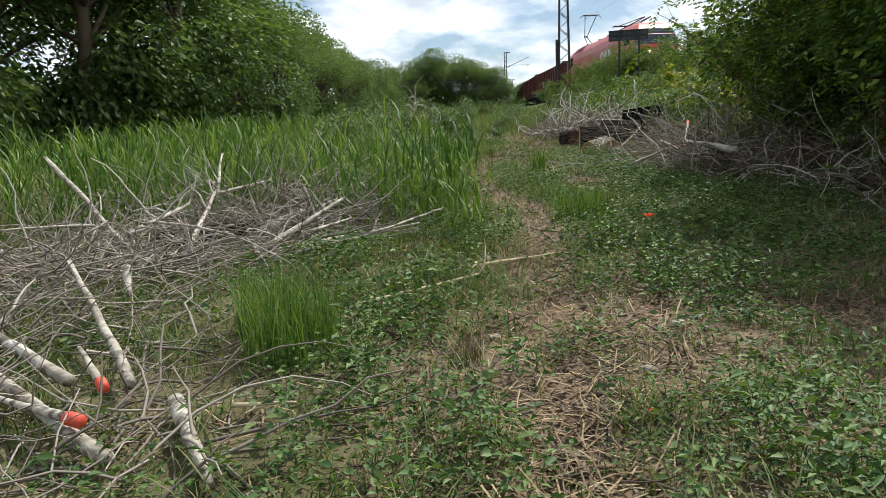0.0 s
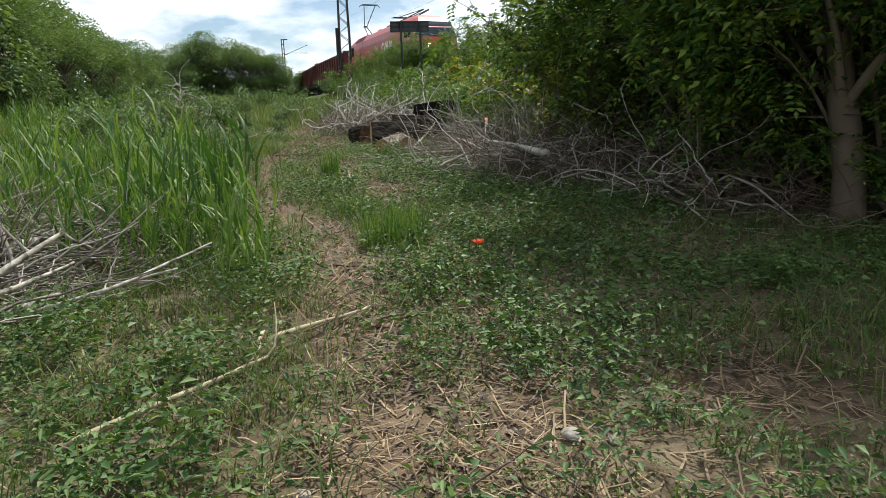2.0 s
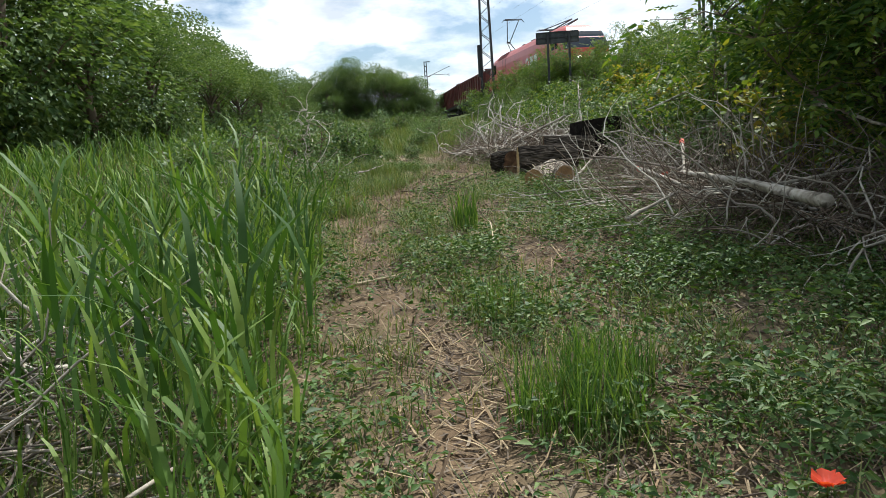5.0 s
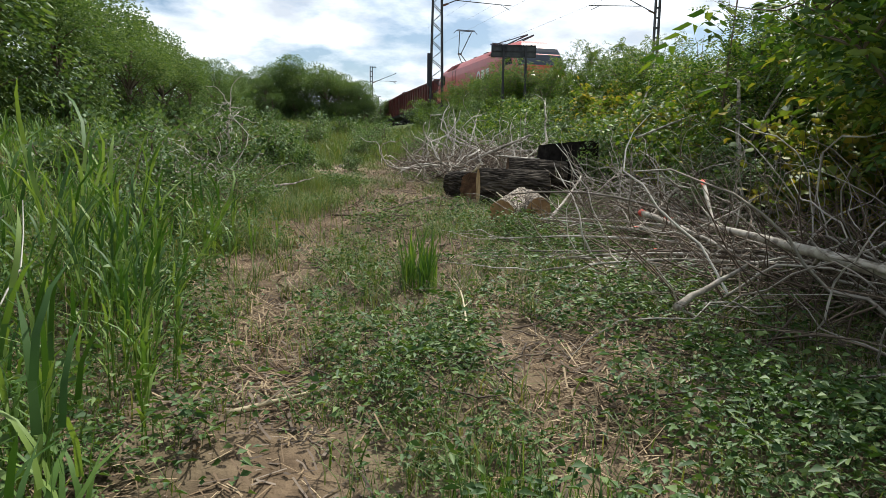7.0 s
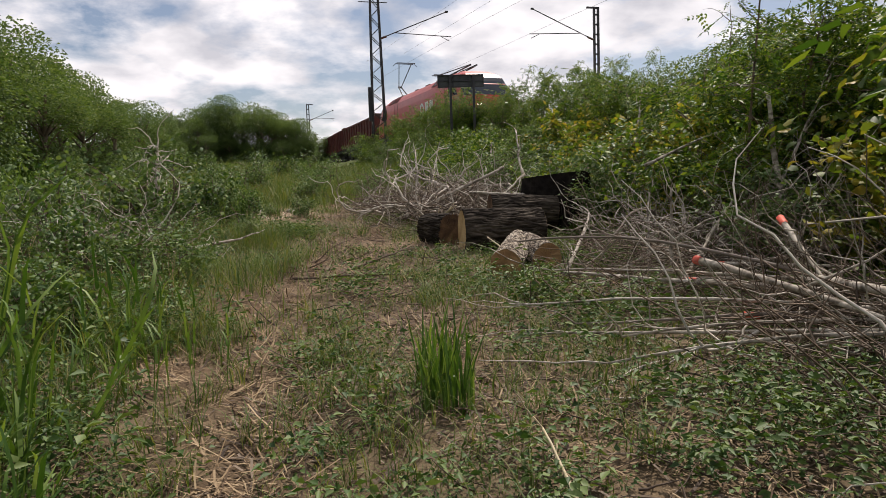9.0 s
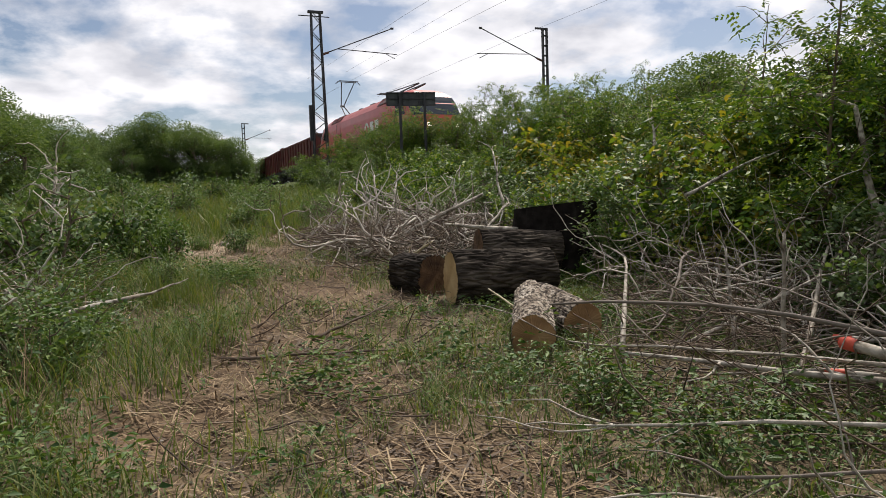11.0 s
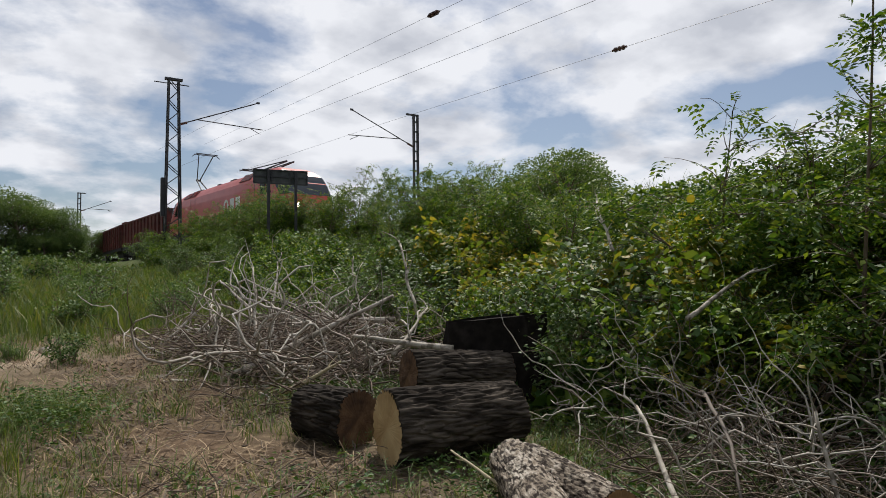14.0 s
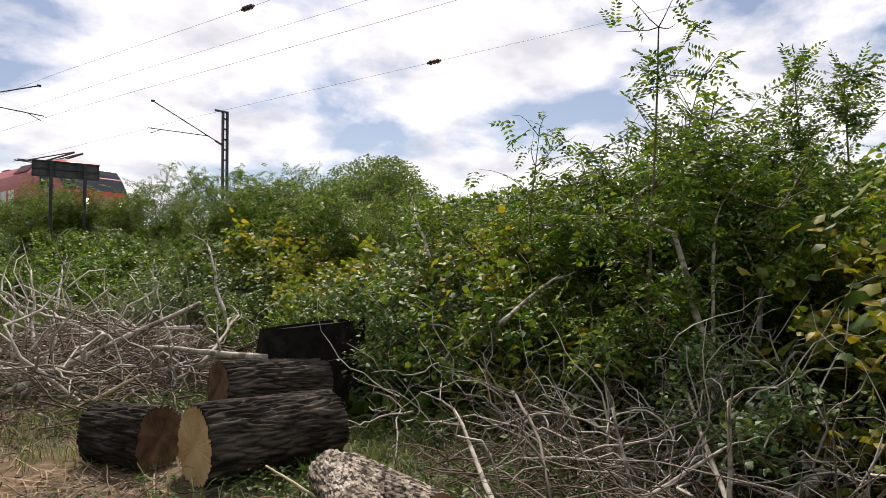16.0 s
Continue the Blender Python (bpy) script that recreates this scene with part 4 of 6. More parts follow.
def build_tree_line():
    ms = [regroup(tree_master("tree", 8.2, 3.3, 11 + k, M_LEAF_F if k % 2 else M_LEAF_D, lab, leaf=0.21, n_leaf=11000, lobes=24, low=0.06), "trees along the reed field")
          for k, lab in enumerate(("dark green broadleaf tree in the tree line beyond the reeds", "green broadleaf tree with a loose crown beyond the reeds",
                                   "dense dark broadleaf tree at the field edge", "bushy green broadleaf tree at the field edge"))]
    rows = []
    g = np.random.default_rng(5)
    # near tall trees, then the line that runs away, then the far wood
    line = [(-19, 14, 1.3), (-15.5, 20, 1.35), (-17.5, 26, 1.6), (-13.5, 27, 1.5), (-11.8, 31, 1.4), (-14.5, 35, 1.4), (-10.4, 35.5, 1.0), (-12.5, 41, 1.0),
            (-9.2, 40.5, 0.74), (-7.9, 45, 0.66), (-10.5, 47, 0.85), (-7.2, 50, 0.62), (-6.9, 56, 0.6), (-9.5, 56, 0.78), (-6.3, 62, 0.6), (-8.5, 66, 0.72), (-5.6, 69, 0.58),
            (-22, 20, 1.3), (-21, 30, 1.4), (-18, 38, 1.3), (-15, 48, 1.2), (-13, 58, 1.1), (-24, 9, 1.3), (-21, 3, 1.2), (-12, 70, 1.0)]
    for i, (x, y, s) in enumerate(line):
        rows.append((x, y, i % 4, s))
    for i in range(20):
        x = -14 + i * 1.15 + g.uniform(-1, 1)
        y = 92 + 1.0 * max(0, 9 - i) + g.uniform(-3, 8)
        rows.append((x, y, int(g.integers(0, 4)), (0.62 + 0.3 * math.exp(-((i - 11) / 4.5) ** 2)) * g.uniform(0.88, 1.08)))
    for i in range(8):
        rows.append((4 + i * 4 + g.uniform(-1.5, 1.5), 175 + g.uniform(-6, 10), int(g.integers(0, 4)), 0.85 * g.uniform(0.8, 1.1)))
    for i in range(9):
        rows.append((22 + i * 2.6 + g.uniform(-1, 1), 76 - i * 2.0 + g.uniform(-2, 4), int(g.integers(0, 4)), 0.62 * g.uniform(0.8, 1.15)))
    rows += [(38.5, 54.0, 1, 1.25), (41.5, 57.5, 3, 1.3), (44.5, 61.0, 1, 1.2), (36.0, 58.5, 0, 1.0), (47.5, 60, 3, 1.2), (33.0, 62.0, 1, 0.9), (9.5, 128, 0, 0.7), (12.5, 131, 1, 0.65), (15.5, 128, 2, 0.7), (18.5, 125, 3, 0.75)]
    for i in range(18):
        rows.append((-12 + i * 1.25 + g.uniform(-0.4, 0.4), 90 + g.uniform(-2, 3), int(g.integers(0, 4)), 0.42 * g.uniform(0.8, 1.15)))
    plant(ms, rows, 3)


build_tree_line()


def build_bank_bushes():
    lab = ["leafy green ash-leaved bush on the railway bank", "yellow green maple bush on the railway bank", "dense green bush with feathery leaves on the bank", "low bright green shrub on the bank slope"]
    ms = [spray_bush("bush", 2.4, 1.1, 101, M_LEAF, lab[0], 800, True, leaflet=0.09, spread=0.5),
          spray_bush("bush", 1.6, 1.2, 102, M_LEAF_Y, lab[1], 420, False, leaflet=0.08),
          spray_bush("bush", 3.3, 1.3, 103, M_LEAF, lab[2], 1300, True, leaflet=0.085, spread=0.42, stems=9),
          spray_bush("bush", 1.3, 1.2, 104, M_LEAF, lab[3], 420, False, leaflet=0.06),
          spray_bush("bush", 1.5, 1.1, 105, M_LEAF_D, "dark green shrub on the bank slope", 480, False, leaflet=0.05),
          spray_bush("bush", 2.0, 0.9, 106, M_LEAF_D, "dark feathery shrub on the bank slope", 520, True, leaflet=0.07, spread=0.4)]
    for m in ms:
        m["group"] = "bushes on the bank"
    rows = [(8.1, 16.2, 0, 0.6), (8.6, 17.8, 2, 0.9), (9.7, 18.7, 2, 0.98), (9.1, 18.9, 2, 0.86), (9.2, 14.4, 2, 0.85), (9.2, 19.6, 2, 0.98), (10.6, 17.2, 2, 0.66), (9.4, 16.2, 1, 1.1), (7.2, 18.4, 0, 0.8), (8.4, 19.4, 1, 1.05), (7.4, 19.6, 3, 1.0), (9.2, 20.4, 1, 1.0),
            (7.8, 21.2, 3, 1.1), (8.8, 22.2, 1, 1.0), (9.9, 21.8, 1, 1.0), (8.0, 23.2, 1, 0.9), (10.6, 22.8, 0, 0.75), (7.6, 19.0, 1, 0.85), (10.2, 24.6, 2, 0.74), (11.0, 26.4, 2, 0.6), (9.0, 24.6, 1, 1.0), (8.0, 25.6, 3, 1.0),
            (9.6, 26.6, 1, 1.05), (10.6, 27.4, 0, 0.85), (8.4, 28.0, 3, 1.1), (9.2, 29.4, 0, 0.7), (11.2, 32.6, 2, 0.7), (10.6, 30.5, 0, 0.8), (7.6, 30.4, 3, 1.0), (8.8, 32.4, 3, 1.1), (10.2, 33.6, 0, 0.7),
            (7.4, 33.6, 3, 0.9), (9.2, 36.0, 3, 1.1), (10.8, 37.0, 0, 0.75), (8.0, 38.0, 3, 0.9), (10.4, 40.2, 0, 0.6), (9.0, 42.0, 3, 1.0), (11.4, 44.2, 2, 0.75), (10.4, 45.0, 2, 0.6), (12.5, 44.4, 2, 0.78), (12.2, 49.0, 2, 0.78), (11.4, 52.0, 2, 0.75), (12.9, 41.0, 0, 0.8), (12.6, 37.5, 2, 0.75), (13.2, 34.0, 0, 0.9), (12.3, 40.0, 2, 0.72), (11.6, 48.0, 2, 0.8), (10.8, 54.0, 2, 0.78), (11.6, 55.5, 2, 0.7), (10.0, 50.0, 0, 0.9), (9.6, 57.5, 0, 0.9), (12.0, 30.0, 2, 0.75), (11.6, 28.0, 2, 0.7),
            (9.8, 47.0, 0, 0.65), (8.4, 46.4, 3, 0.9), (9.4, 51.0, 0, 0.7), (8.8, 54.0, 3, 0.9), (9.2, 60.0, 3, 1.0), (12.4, 46.8, 2, 0.8), (13.0, 43.6, 0, 0.6),
            (6.7, 20.9, 3, 0.75), (6.9, 22.4, 3, 0.8), (7.1, 24.2, 3, 0.7), (6.9, 26.6, 3, 0.8), (6.6, 28.6, 3, 0.7),
            (11.6, 19.8, 0, 0.8), (11.4, 17.2, 2, 0.6), (12.2, 22.2, 3, 0.9), (11.4, 14.6, 2, 0.7), (6.9, 16.9, 3, 0.8),
            (8.0, 9.6, 2, 1.1), (6.7, 11.9, 2, 1.15), (6.9, 10.0, 2, 1.1), (8.4, 11.4, 2, 1.15), (8.2, 13.4, 2, 1.05), (7.4, 7.8, 2, 1.1), (9.4, 12.6, 2, 1.2), (9.2, 9.6, 2, 1.3), (7.9, 14.9, 1, 1.3), (7.6, 15.6, 1, 1.1),
            (8.6, 7.0, 2, 1.3), (7.6, 12.4, 0, 0.9), (9.0, 15.6, 1, 1.2)]
    rows = [(x, y, (4 if k == 3 else 5) if (i % 3 == 0 and k in (0, 3)) else k, c) for i, (x, y, k, c) in enumerate(rows)]
    plant(ms, rows, 9)


build_bank_bushes()


def build_shade_trees():
    lab = "tall dark leafy tree at the foot of the bank"
    ms = [regroup(tree_master("tree", 6.0, 2.3, 41, M_LEAF, lab, leaf=0.11, n_leaf=15000, lobes=26, low=0.4), "trees at the bank foot"),
          regroup(tree_master("tree", 5.2, 2.0, 42, M_LEAF, lab, leaf=0.1, n_leaf=14000, lobes=24, low=0.36), "trees at the bank foot")]
    plant(ms, [(7.2, 10.2, 0, 1.1), (7.2, 12.7, 1, 1.05), (6.7, 8.0, 1, 1.15), (7.6, 6.2, 0, 1.15), (8.8, 9.4, 0, 1.25), (9.6, 7.4, 0, 1.3), (7.6, 14.0, 1, 0.86)], 4)


build_shade_trees()


def sapling(x, y, h, seed, label, n=60):
    """A thin bare stem with feathery leaves near its top."""
    g = np.random.default_rng(seed)
    t = thing("sapling", label, "sapling", "saplings", at=on(x, y))
    S = wander([(0, 0, -0.05)], [(0.0, 0, 1)], [h], 9, 0.04, seed=seed)
    b = g.uniform(0, 2 * np.pi, 14); k = g.integers(5, 9, 14)
    W = wander(S[0, k], np.stack([np.cos(b), np.sin(b), g.uniform(0, 0.7, 14)], -1), g.uniform(0.25, 0.6, 14), 5, 0.3, seed=seed + 1)
    V1, Q1 = tubes(S, np.linspace(0.022, 0.008, 9)[None], 6)
    V2, Q2 = tubes(W, np.linspace(0.007, 0.002, 5)[None].repeat(14, 0), 4)
    meshpart("stem", fill("stem", np.concatenate([V1, V2]), quads=np.concatenate([Q1, Q2 + len(V1)]), mat=M_TWIG_D), t)
    P = W[g.integers(0, 14, n), g.integers(1, 5, n)]
    V, T = scatter([turned(seed + j, pinnate(seed + j, pairs=7, L=0.3, leaflet=0.07, w=0.032), 0.75) for j in range(10)], P, g.uniform(0.7, 1.2, n), 0.5, seed + 3)
    meshpart("foliage", fill("foliage", V, T, mat=M_LEAF), t)


sapling(7.16, 17.76, 4.05, 61, "thin locust sapling with feathery leaves at its top", 70)
sapling(8.3, 17.75, 2.6, 62, "slender grey green sapling on the bank", 120)
sapling(9.9, 16.9, 3.3, 63, "slender feathery sapling on the bank", 170)
sapling(10.6, 16.6, 3.0, 64, "slender feathery sapling on the bank", 150)
sapling(8.9, 17.2, 2.3, 65, "slender grey green sapling on the bank", 110)


# ---- logs ----
def ridge(x, a, r, seed):
    """Bark relief at x along a trunk and angle a round it, about -1 to 0.6."""
    p = Vector((x * 4.5 + seed * 7.3, math.cos(a) * r * 30, math.sin(a) * r * 30))
    q = 1 - min(1.0, 2.6 * abs(noise.noise(p)))
    return 0.5 - 1.5 * q * q + 0.35 * noise.noise(p * 2.7)


def log(name, a, b, r0, r1, bark, cut, label, seed, cut_label="pale sawn end", ends=(True, True), rough=0.085):
    """A felled trunk from a to b with furrowed bark and sawn ends."""
    a, b = Vector(a), Vector(b)
    d = (b - a)
    t = thing(name, label, "log", "felled logs")
    t.matrix_world = Matrix.Translation(a) @ d.to_track_quat("X", "Z").to_matrix().to_4x4()
    L = d.length
    n, k = 210, 80
    g = np.random.default_rng(seed)
    V = np.zeros((k, n, 3)); ang = np.arange(n) / n * 2 * np.pi
    lump = g.normal(0, 0.02, (5, 2))
    for i in range(k):
        u = i / (k - 1)
        r = r0 + (r1 - r0) * u
        sh = 1 + sum(lump[j, 0] * np.cos((j + 1) * ang + 4 * lump[j, 1] * 50 + u) for j in range(5))
        # long plates of bark between deep furrows that part and meet
        f = np.array([ridge(u * L, q, r, seed) for q in ang])
        rr = r * (sh + rough * f)
        V[i] = np.stack([np.full(n, u * L), rr * np.cos(ang), rr * np.sin(ang)], -1)
    i = (np.arange(k - 1)[:, None] * n + np.arange(n)[None]).ravel()
    j = (np.arange(k - 1)[:, None] * n + (np.arange(n)[None] + 1) % n).ravel()
    meshpart("bark", fill("bark", V.reshape(-1, 3), quads=np.stack([i, j, j + n, i + n], -1), mat=bark), t)
    for e, row in ((0, V[0]), (1, V[-1])):
        if not ends[e]:
            continue
        bm = bmesh.new()
        x = -0.004 if e == 0 else L + 0.004
        rings = []
        for s in (0.985, 0.7, 0.4):
            rings.append([bm.verts.new((x + g.normal(0, 0.002), p[1] * s, p[2] * s)) for p in row])
        c = bm.verts.new((x, 0, 0))
        for q in range(n):
            w = (q + 1) % n
            for A, B in zip(rings, rings[1:]):
                bm.faces.new((A[q], A[w], B[w], B[q]))
            bm.faces.new((rings[-1][q], rings[-1][w], c))
        part("cut_face", bm, cut, t, cut_label, smooth=True)
    return t


def gz(x, y):
    return float(land(x, y))


# the pile beside the track: long furrowed log, one behind it, a stub, a forked piece and a blackened block
log("log", (4.02, 20.05, gz(4.0, 20.05) + 0.29), (5.24, 19.9, gz(5.24, 19.9) + 0.29), 0.315, 0.3, M_BARK, M_CUT, "thick dark furrowed log with a pale sawn end", 1)
log("log", (4.85, 21.1, gz(4.9, 21.1) + 0.47), (5.95, 20.9, gz(5.95, 20.9) + 0.42), 0.27, 0.27, M_BARK, M_HOLLOW, "dark furrowed log lying behind another log", 2)
log("log", (4.05, 20.66, gz(4.05, 20.66) + 0.25), (3.84, 21.3, gz(3.84, 21.3) + 0.24), 0.27, 0.25, M_BARK, M_HOLLOW, "short thick log stub with a brown hollow end", 3)
log("forked_log", (3.78, 17.68, gz(3.78, 17.68) + 0.18), (4.5, 18.98, gz(4.5, 18.98) + 0.22), 0.185, 0.19, M_BIRCH, M_CUT_D, "pale flaky barked log with a brown sawn end", 4, rough=0.045)
log("forked_log", (4.42, 17.92, gz(4.42, 17.92) + 0.18), (4.56, 18.9, gz(4.56, 18.9) + 0.22), 0.18, 0.17, M_BIRCH, M_CUT_D, "pale flaky barked log arm beside its fork", 5, rough=0.045)


log("log", (-2.95, 7.95, gz(-2.95, 7.95) + 0.16), (-1.95, 8.5, gz(-1.95, 8.5) + 0.2), 0.085, 0.075, M_BARK, M_CUT, "slim dark log in the brushwood beside the reeds", 6)


def black_block():
    x, y = 6.12, 21.25
    t = thing("blackened_trunk", "large blackened trunk section standing behind the logs", "log", at=(x, y, gz(x, y) - 0.1), rz=-38)
    bm = bmesh.new()
    bmesh.ops.create_cone(bm, cap_ends=False, segments=44, radius1=0.66, radius2=0.6, depth=1.12, matrix=Matrix.Translation((0, 0, 0.56)))
    bmesh.ops.subdivide_edges(bm, edges=bm.edges[:], cuts=2)
    for v in bm.verts:
        a = math.atan2(v.co.y, v.co.x)
        k = 1 + 0.05 * math.sin(a * 9) + 0.03 * math.sin(a * 21 + v.co.z * 3) + 0.05 * noise.noise(v.co * 3)
        v.co.x *= k * 0.95; v.co.y *= k * 0.7
        if v.co.z > 1.05:
            v.co.z += 0.09 * v.co.x
    part("bark", bm, M_CHAR, t, smooth=True)
    bm = bmesh.new()
    bmesh.ops.create_circle(bm, cap_ends=True, segments=36, radius=0.58)
    for v in bm.verts:
        v.co.x *= 0.97; v.co.y *= 0.72
        v.co.z = 1.09 + 0.09 * v.co.x
    part("top_face", bm, M_CHAR, t)


black_block()


# ---- branches ----
def branch(a, b, r, label, seed, mat=None, bend=0.12, twigs=5, painted=False, name="branch", arch=0.0, k=9):
    """A cut branch from a to b with side twigs."""
    mat = mat or M_BRANCH
    g = np.random.default_rng(seed)
    a, b = np.array(a, float), np.array(b, float)
    t = thing(name, label, "branch", "cut branches", at=tuple(a))
    L = np.linalg.norm(b - a)
    u = np.linspace(0, 1, k)[:, None]
    P = (b - a) * u
    off = np.cumsum(g.normal(0, bend * L / k, (k, 3)), 0)
    off -= off[0] + (off[-1] - off[0]) * u
    P = P + off * [1, 1, 0.6]
    P[:, 2] += arch * 4 * u[:, 0] * (1 - u[:, 0])
    V, Q = tubes(P[None], (r * np.linspace(1, 0.45, k))[None], 8)
    # close the ends
    n = len(V)
    V = np.concatenate([V, P[:1], P[-1:]])
    T = [[(i + 1) % 8, i, n] for i in range(8)] + [[n - 8 + i, n - 8 + (i + 1) % 8, n + 1] for i in range(8)]
    meshpart("limb", fill("limb", V, T, Q, mat), t)
    if twigs:
        j = g.integers(2, k, twigs)
        d = (b - a) / L + g.normal(0, 0.55, (twigs, 3))
        W = wander(P[j], d, L * g.uniform(0.15, 0.4, twigs), 6, 0.4, seed=seed + 1)
        lo = land(W[..., 0] + a[0], W[..., 1] + a[1]) - a[2]
        W[..., 2] = np.maximum(W[..., 2], lo + 0.02)
        for i in range(twigs):
            v, q = tubes(W[i:i + 1], np.linspace(r * 0.38, r * 0.1 + 0.001, 6)[None], 5)
            meshpart("side_twig", fill("side_twig", v, quads=q, mat=mat), t)
    if painted:
        e = P[:2].copy(); e[1] = e[0] + (e[1] - e[0]) * min(1, 0.11 / np.linalg.norm(e[1] - e[0]))
        e[0] -= (e[1] - e[0]) * 0.1
        v, q = tubes(e[None], np.full((1, 2), r * 1.15), 8)
        n = len(v); v = np.concatenate([v, e[:1]])
        meshpart("painted_end", fill("painted_end", v, [[(i + 1) % 8, i, n] for i in range(8)], q, M_PAINT), t, "red painted cut end")
    return t


PALE = "pale grey barked cut branch lying on the ground"
STICK = "peeled pale stick lying on the trodden earth"


def build_branches():
    G = lambda x, y, h=0.0: (x, y, gz(x, y) + h)
    # beside the start: heap to the side of the path
    branch(G(-0.45, 5.6, 0.06), G(0.5, 6.25, 0.1), 0.022, STICK, 1, M_STICK, 0.05, 1)
    branch(G(0.52, 6.5, 0.1), G(1.25, 6.95, 0.06), 0.02, STICK, 2, M_STICK, 0.08, 1)
    branch(G(0.5, 6.75, 0.06), G(0.42, 6.2, 0.03), 0.014, STICK, 3, M_STICK, 0.08, 1)
    branch(G(-1.13, 3.96, 0.1), G(-0.68, 3.16, 0.08), 0.045, "short white birch log lying in the brushwood", 4, M_BRANCH, 0.05, 0)
    branch(G(-5.0, 9.6, 1.0), G(-2.65, 7.0, 0.15), 0.035, PALE, 5, None, 0.03, 5)
    branch(G(-2.89, 6.93, 0.15), G(-2.04, 7.06, 0.12), 0.045, PALE, 6, None, 0.05, 2)
    branch(G(-2.25, 6.98, 0.18), G(-2.46, 8.71, 0.6), 0.035, PALE, 7, None, 0.06, 3)
    branch(G(-2.41, 8.54, 0.58), G(-2.7, 9.7, 0.95), 0.022, PALE, 71, None, 0.05, 3)
    branch(G(-2.41, 8.54, 0.58), G(-1.95, 9.2, 0.62), 0.022, PALE, 78, None, 0.06, 4)
    branch(G(-2.95, 7.4, 0.35), G(-2.7, 8.4, 0.5), 0.032, PALE, 79, None, 0.06, 3)
    branch(G(-1.67, 7.49, 0.1), G(-0.93, 8.49, 0.5), 0.04, "forked pale branch leaning on the heap", 8, None, 0.03, 4)
    branch(G(-2.76, 7.35, 0.45), G(-1.19, 6.78, 0.12), 0.016, PALE, 15, None, 0.06, 4, arch=0.12)
    branch(G(-0.5, 7.2, 0.28), G(0.2, 8.2, 0.36), 0.016, PALE, 9, None, 0.06, 2)
    branch(G(-2.33, 6.03, 0.28), G(-2.22, 5.8, 0.12), 0.045, "short thick white branch stub", 14, None, 0.02, 0)
    branch(G(-1.77, 4.15, 0.14), G(-3.7, 5.35, 0.42), 0.036, "white barked branch in the brushwood", 10, None, 0.04, 3)
    branch(G(-1.2, 3.4, 0.08), G(-3.3, 5.0, 0.3), 0.038, "white barked branch in the brushwood", 11, None, 0.04, 3)
    branch(G(-1.45, 4.15, 0.12), G(-2.7, 5.9, 0.38), 0.034, "white barked branch in the brushwood", 16, None, 0.04, 3)
    branch(G(-1.46, 3.91, 0.2), G(-1.9, 4.5, 0.22), 0.026, "short pale branch with a red painted end", 12, None, 0.03, 0, painted=True)
    branch(G(-1.38, 3.54, 0.2), G(-2.0, 3.9, 0.18), 0.028, "short pale branch with a red painted end", 13, None, 0.03, 0, painted=True)
    branch(G(-0.83, 3.91, 0.08), G(-0.5, 3.92, 0.07), 0.014, PALE, 17, M_STICK, 0.06, 1)
    branch(G(0.1, 3.78, 0.03), G(0.5, 4.18, 0.08), 0.012, PALE, 80, M_TWIG_D, 0.05, 2)
    # heap further on, on the reed side
    branch(G(-1.95, 8.5, 0.12), G(-1.15, 9.6, 0.32), 0.085, "thick pale bough on the brush heap", 18, None, 0.04, 2)
    branch(G(-1.3, 7.5, 0.08), G(-0.85, 7.85, 0.14), 0.07, "thick pale bough on the brush heap", 19, None, 0.04, 1)
    branch(G(-1.3, 7.35, 0.08), G(-0.04, 7.74, 0.25), 0.018, PALE, 20, None, 0.04, 3)
    branch(G(-1.12, 7.37, 0.3), G(-0.83, 8.26, 0.3), 0.02, PALE, 81, None, 0.05, 3)
    branch(G(-1.43, 8.68, 0.6), G(-1.04, 7.8, 0.06), 0.02, PALE, 21, M_TWIG, 0.05, 3)
    branch(G(0.72, 11.78, 0.03), G(1.12, 11.98, 0.05), 0.017, STICK, 22, M_STICK, 0.04, 0)
    branch(G(2.1, 12.4, 0.03), G(2.2, 13.2, 0.25), 0.012, STICK, 23, M_STICK, 0.1, 2)
    # great brush heap at the bank foot
    A = lambda x, y, z: (x, y, z)
    branch(A(4.6, 11.0, 1.22), A(5.0, 14.45, 1.32), 0.06, "stout pale grey bough on the brush heap", 31, None, 0.03, 3)
    branch(A(5.38, 15.25, 1.72), A(5.0, 14.4, 1.3), 0.028, "bent pale branch with a red painted end", 32, None, 0.05, 0, painted=True)
    branch(A(4.97, 15.83, 1.33), A(4.6, 13.5, 1.2), 0.038, "bent pale branch with a red painted end", 33, None, 0.05, 1, painted=True)
    branch(A(3.43, 12.35, 1.02), A(4.1, 12.6, 1.25), 0.026, PALE, 35, None, 0.1, 1)
    branch(G(6.6, 12.4, 0.75), G(4.9, 12.3, 0.6), 0.03, PALE, 36, None, 0.06, 5)
    branch(A(5.6, 12.66, 2.07), A(5.9, 11.6, 1.7), 0.024, PALE, 34, None, 0.12, 3)
    branch(G(5.3, 13.6, 0.3), G(3.0, 15.3, 0.08), 0.02, "long thin pole sticking out of the heap", 37, None, 0.03, 4)
    branch(G(5.4, 14.2, 0.3), G(3.4, 15.2, 0.15), 0.018, "long thin pole sticking out of the heap", 38, M_TWIG, 0.03, 5)
    branch(G(5.5, 14.4, 0.35), G(3.9, 17.6, 0.45), 0.02, "long thin pole sticking out of the heap", 39, M_TWIG, 0.03, 5, arch=0.2)
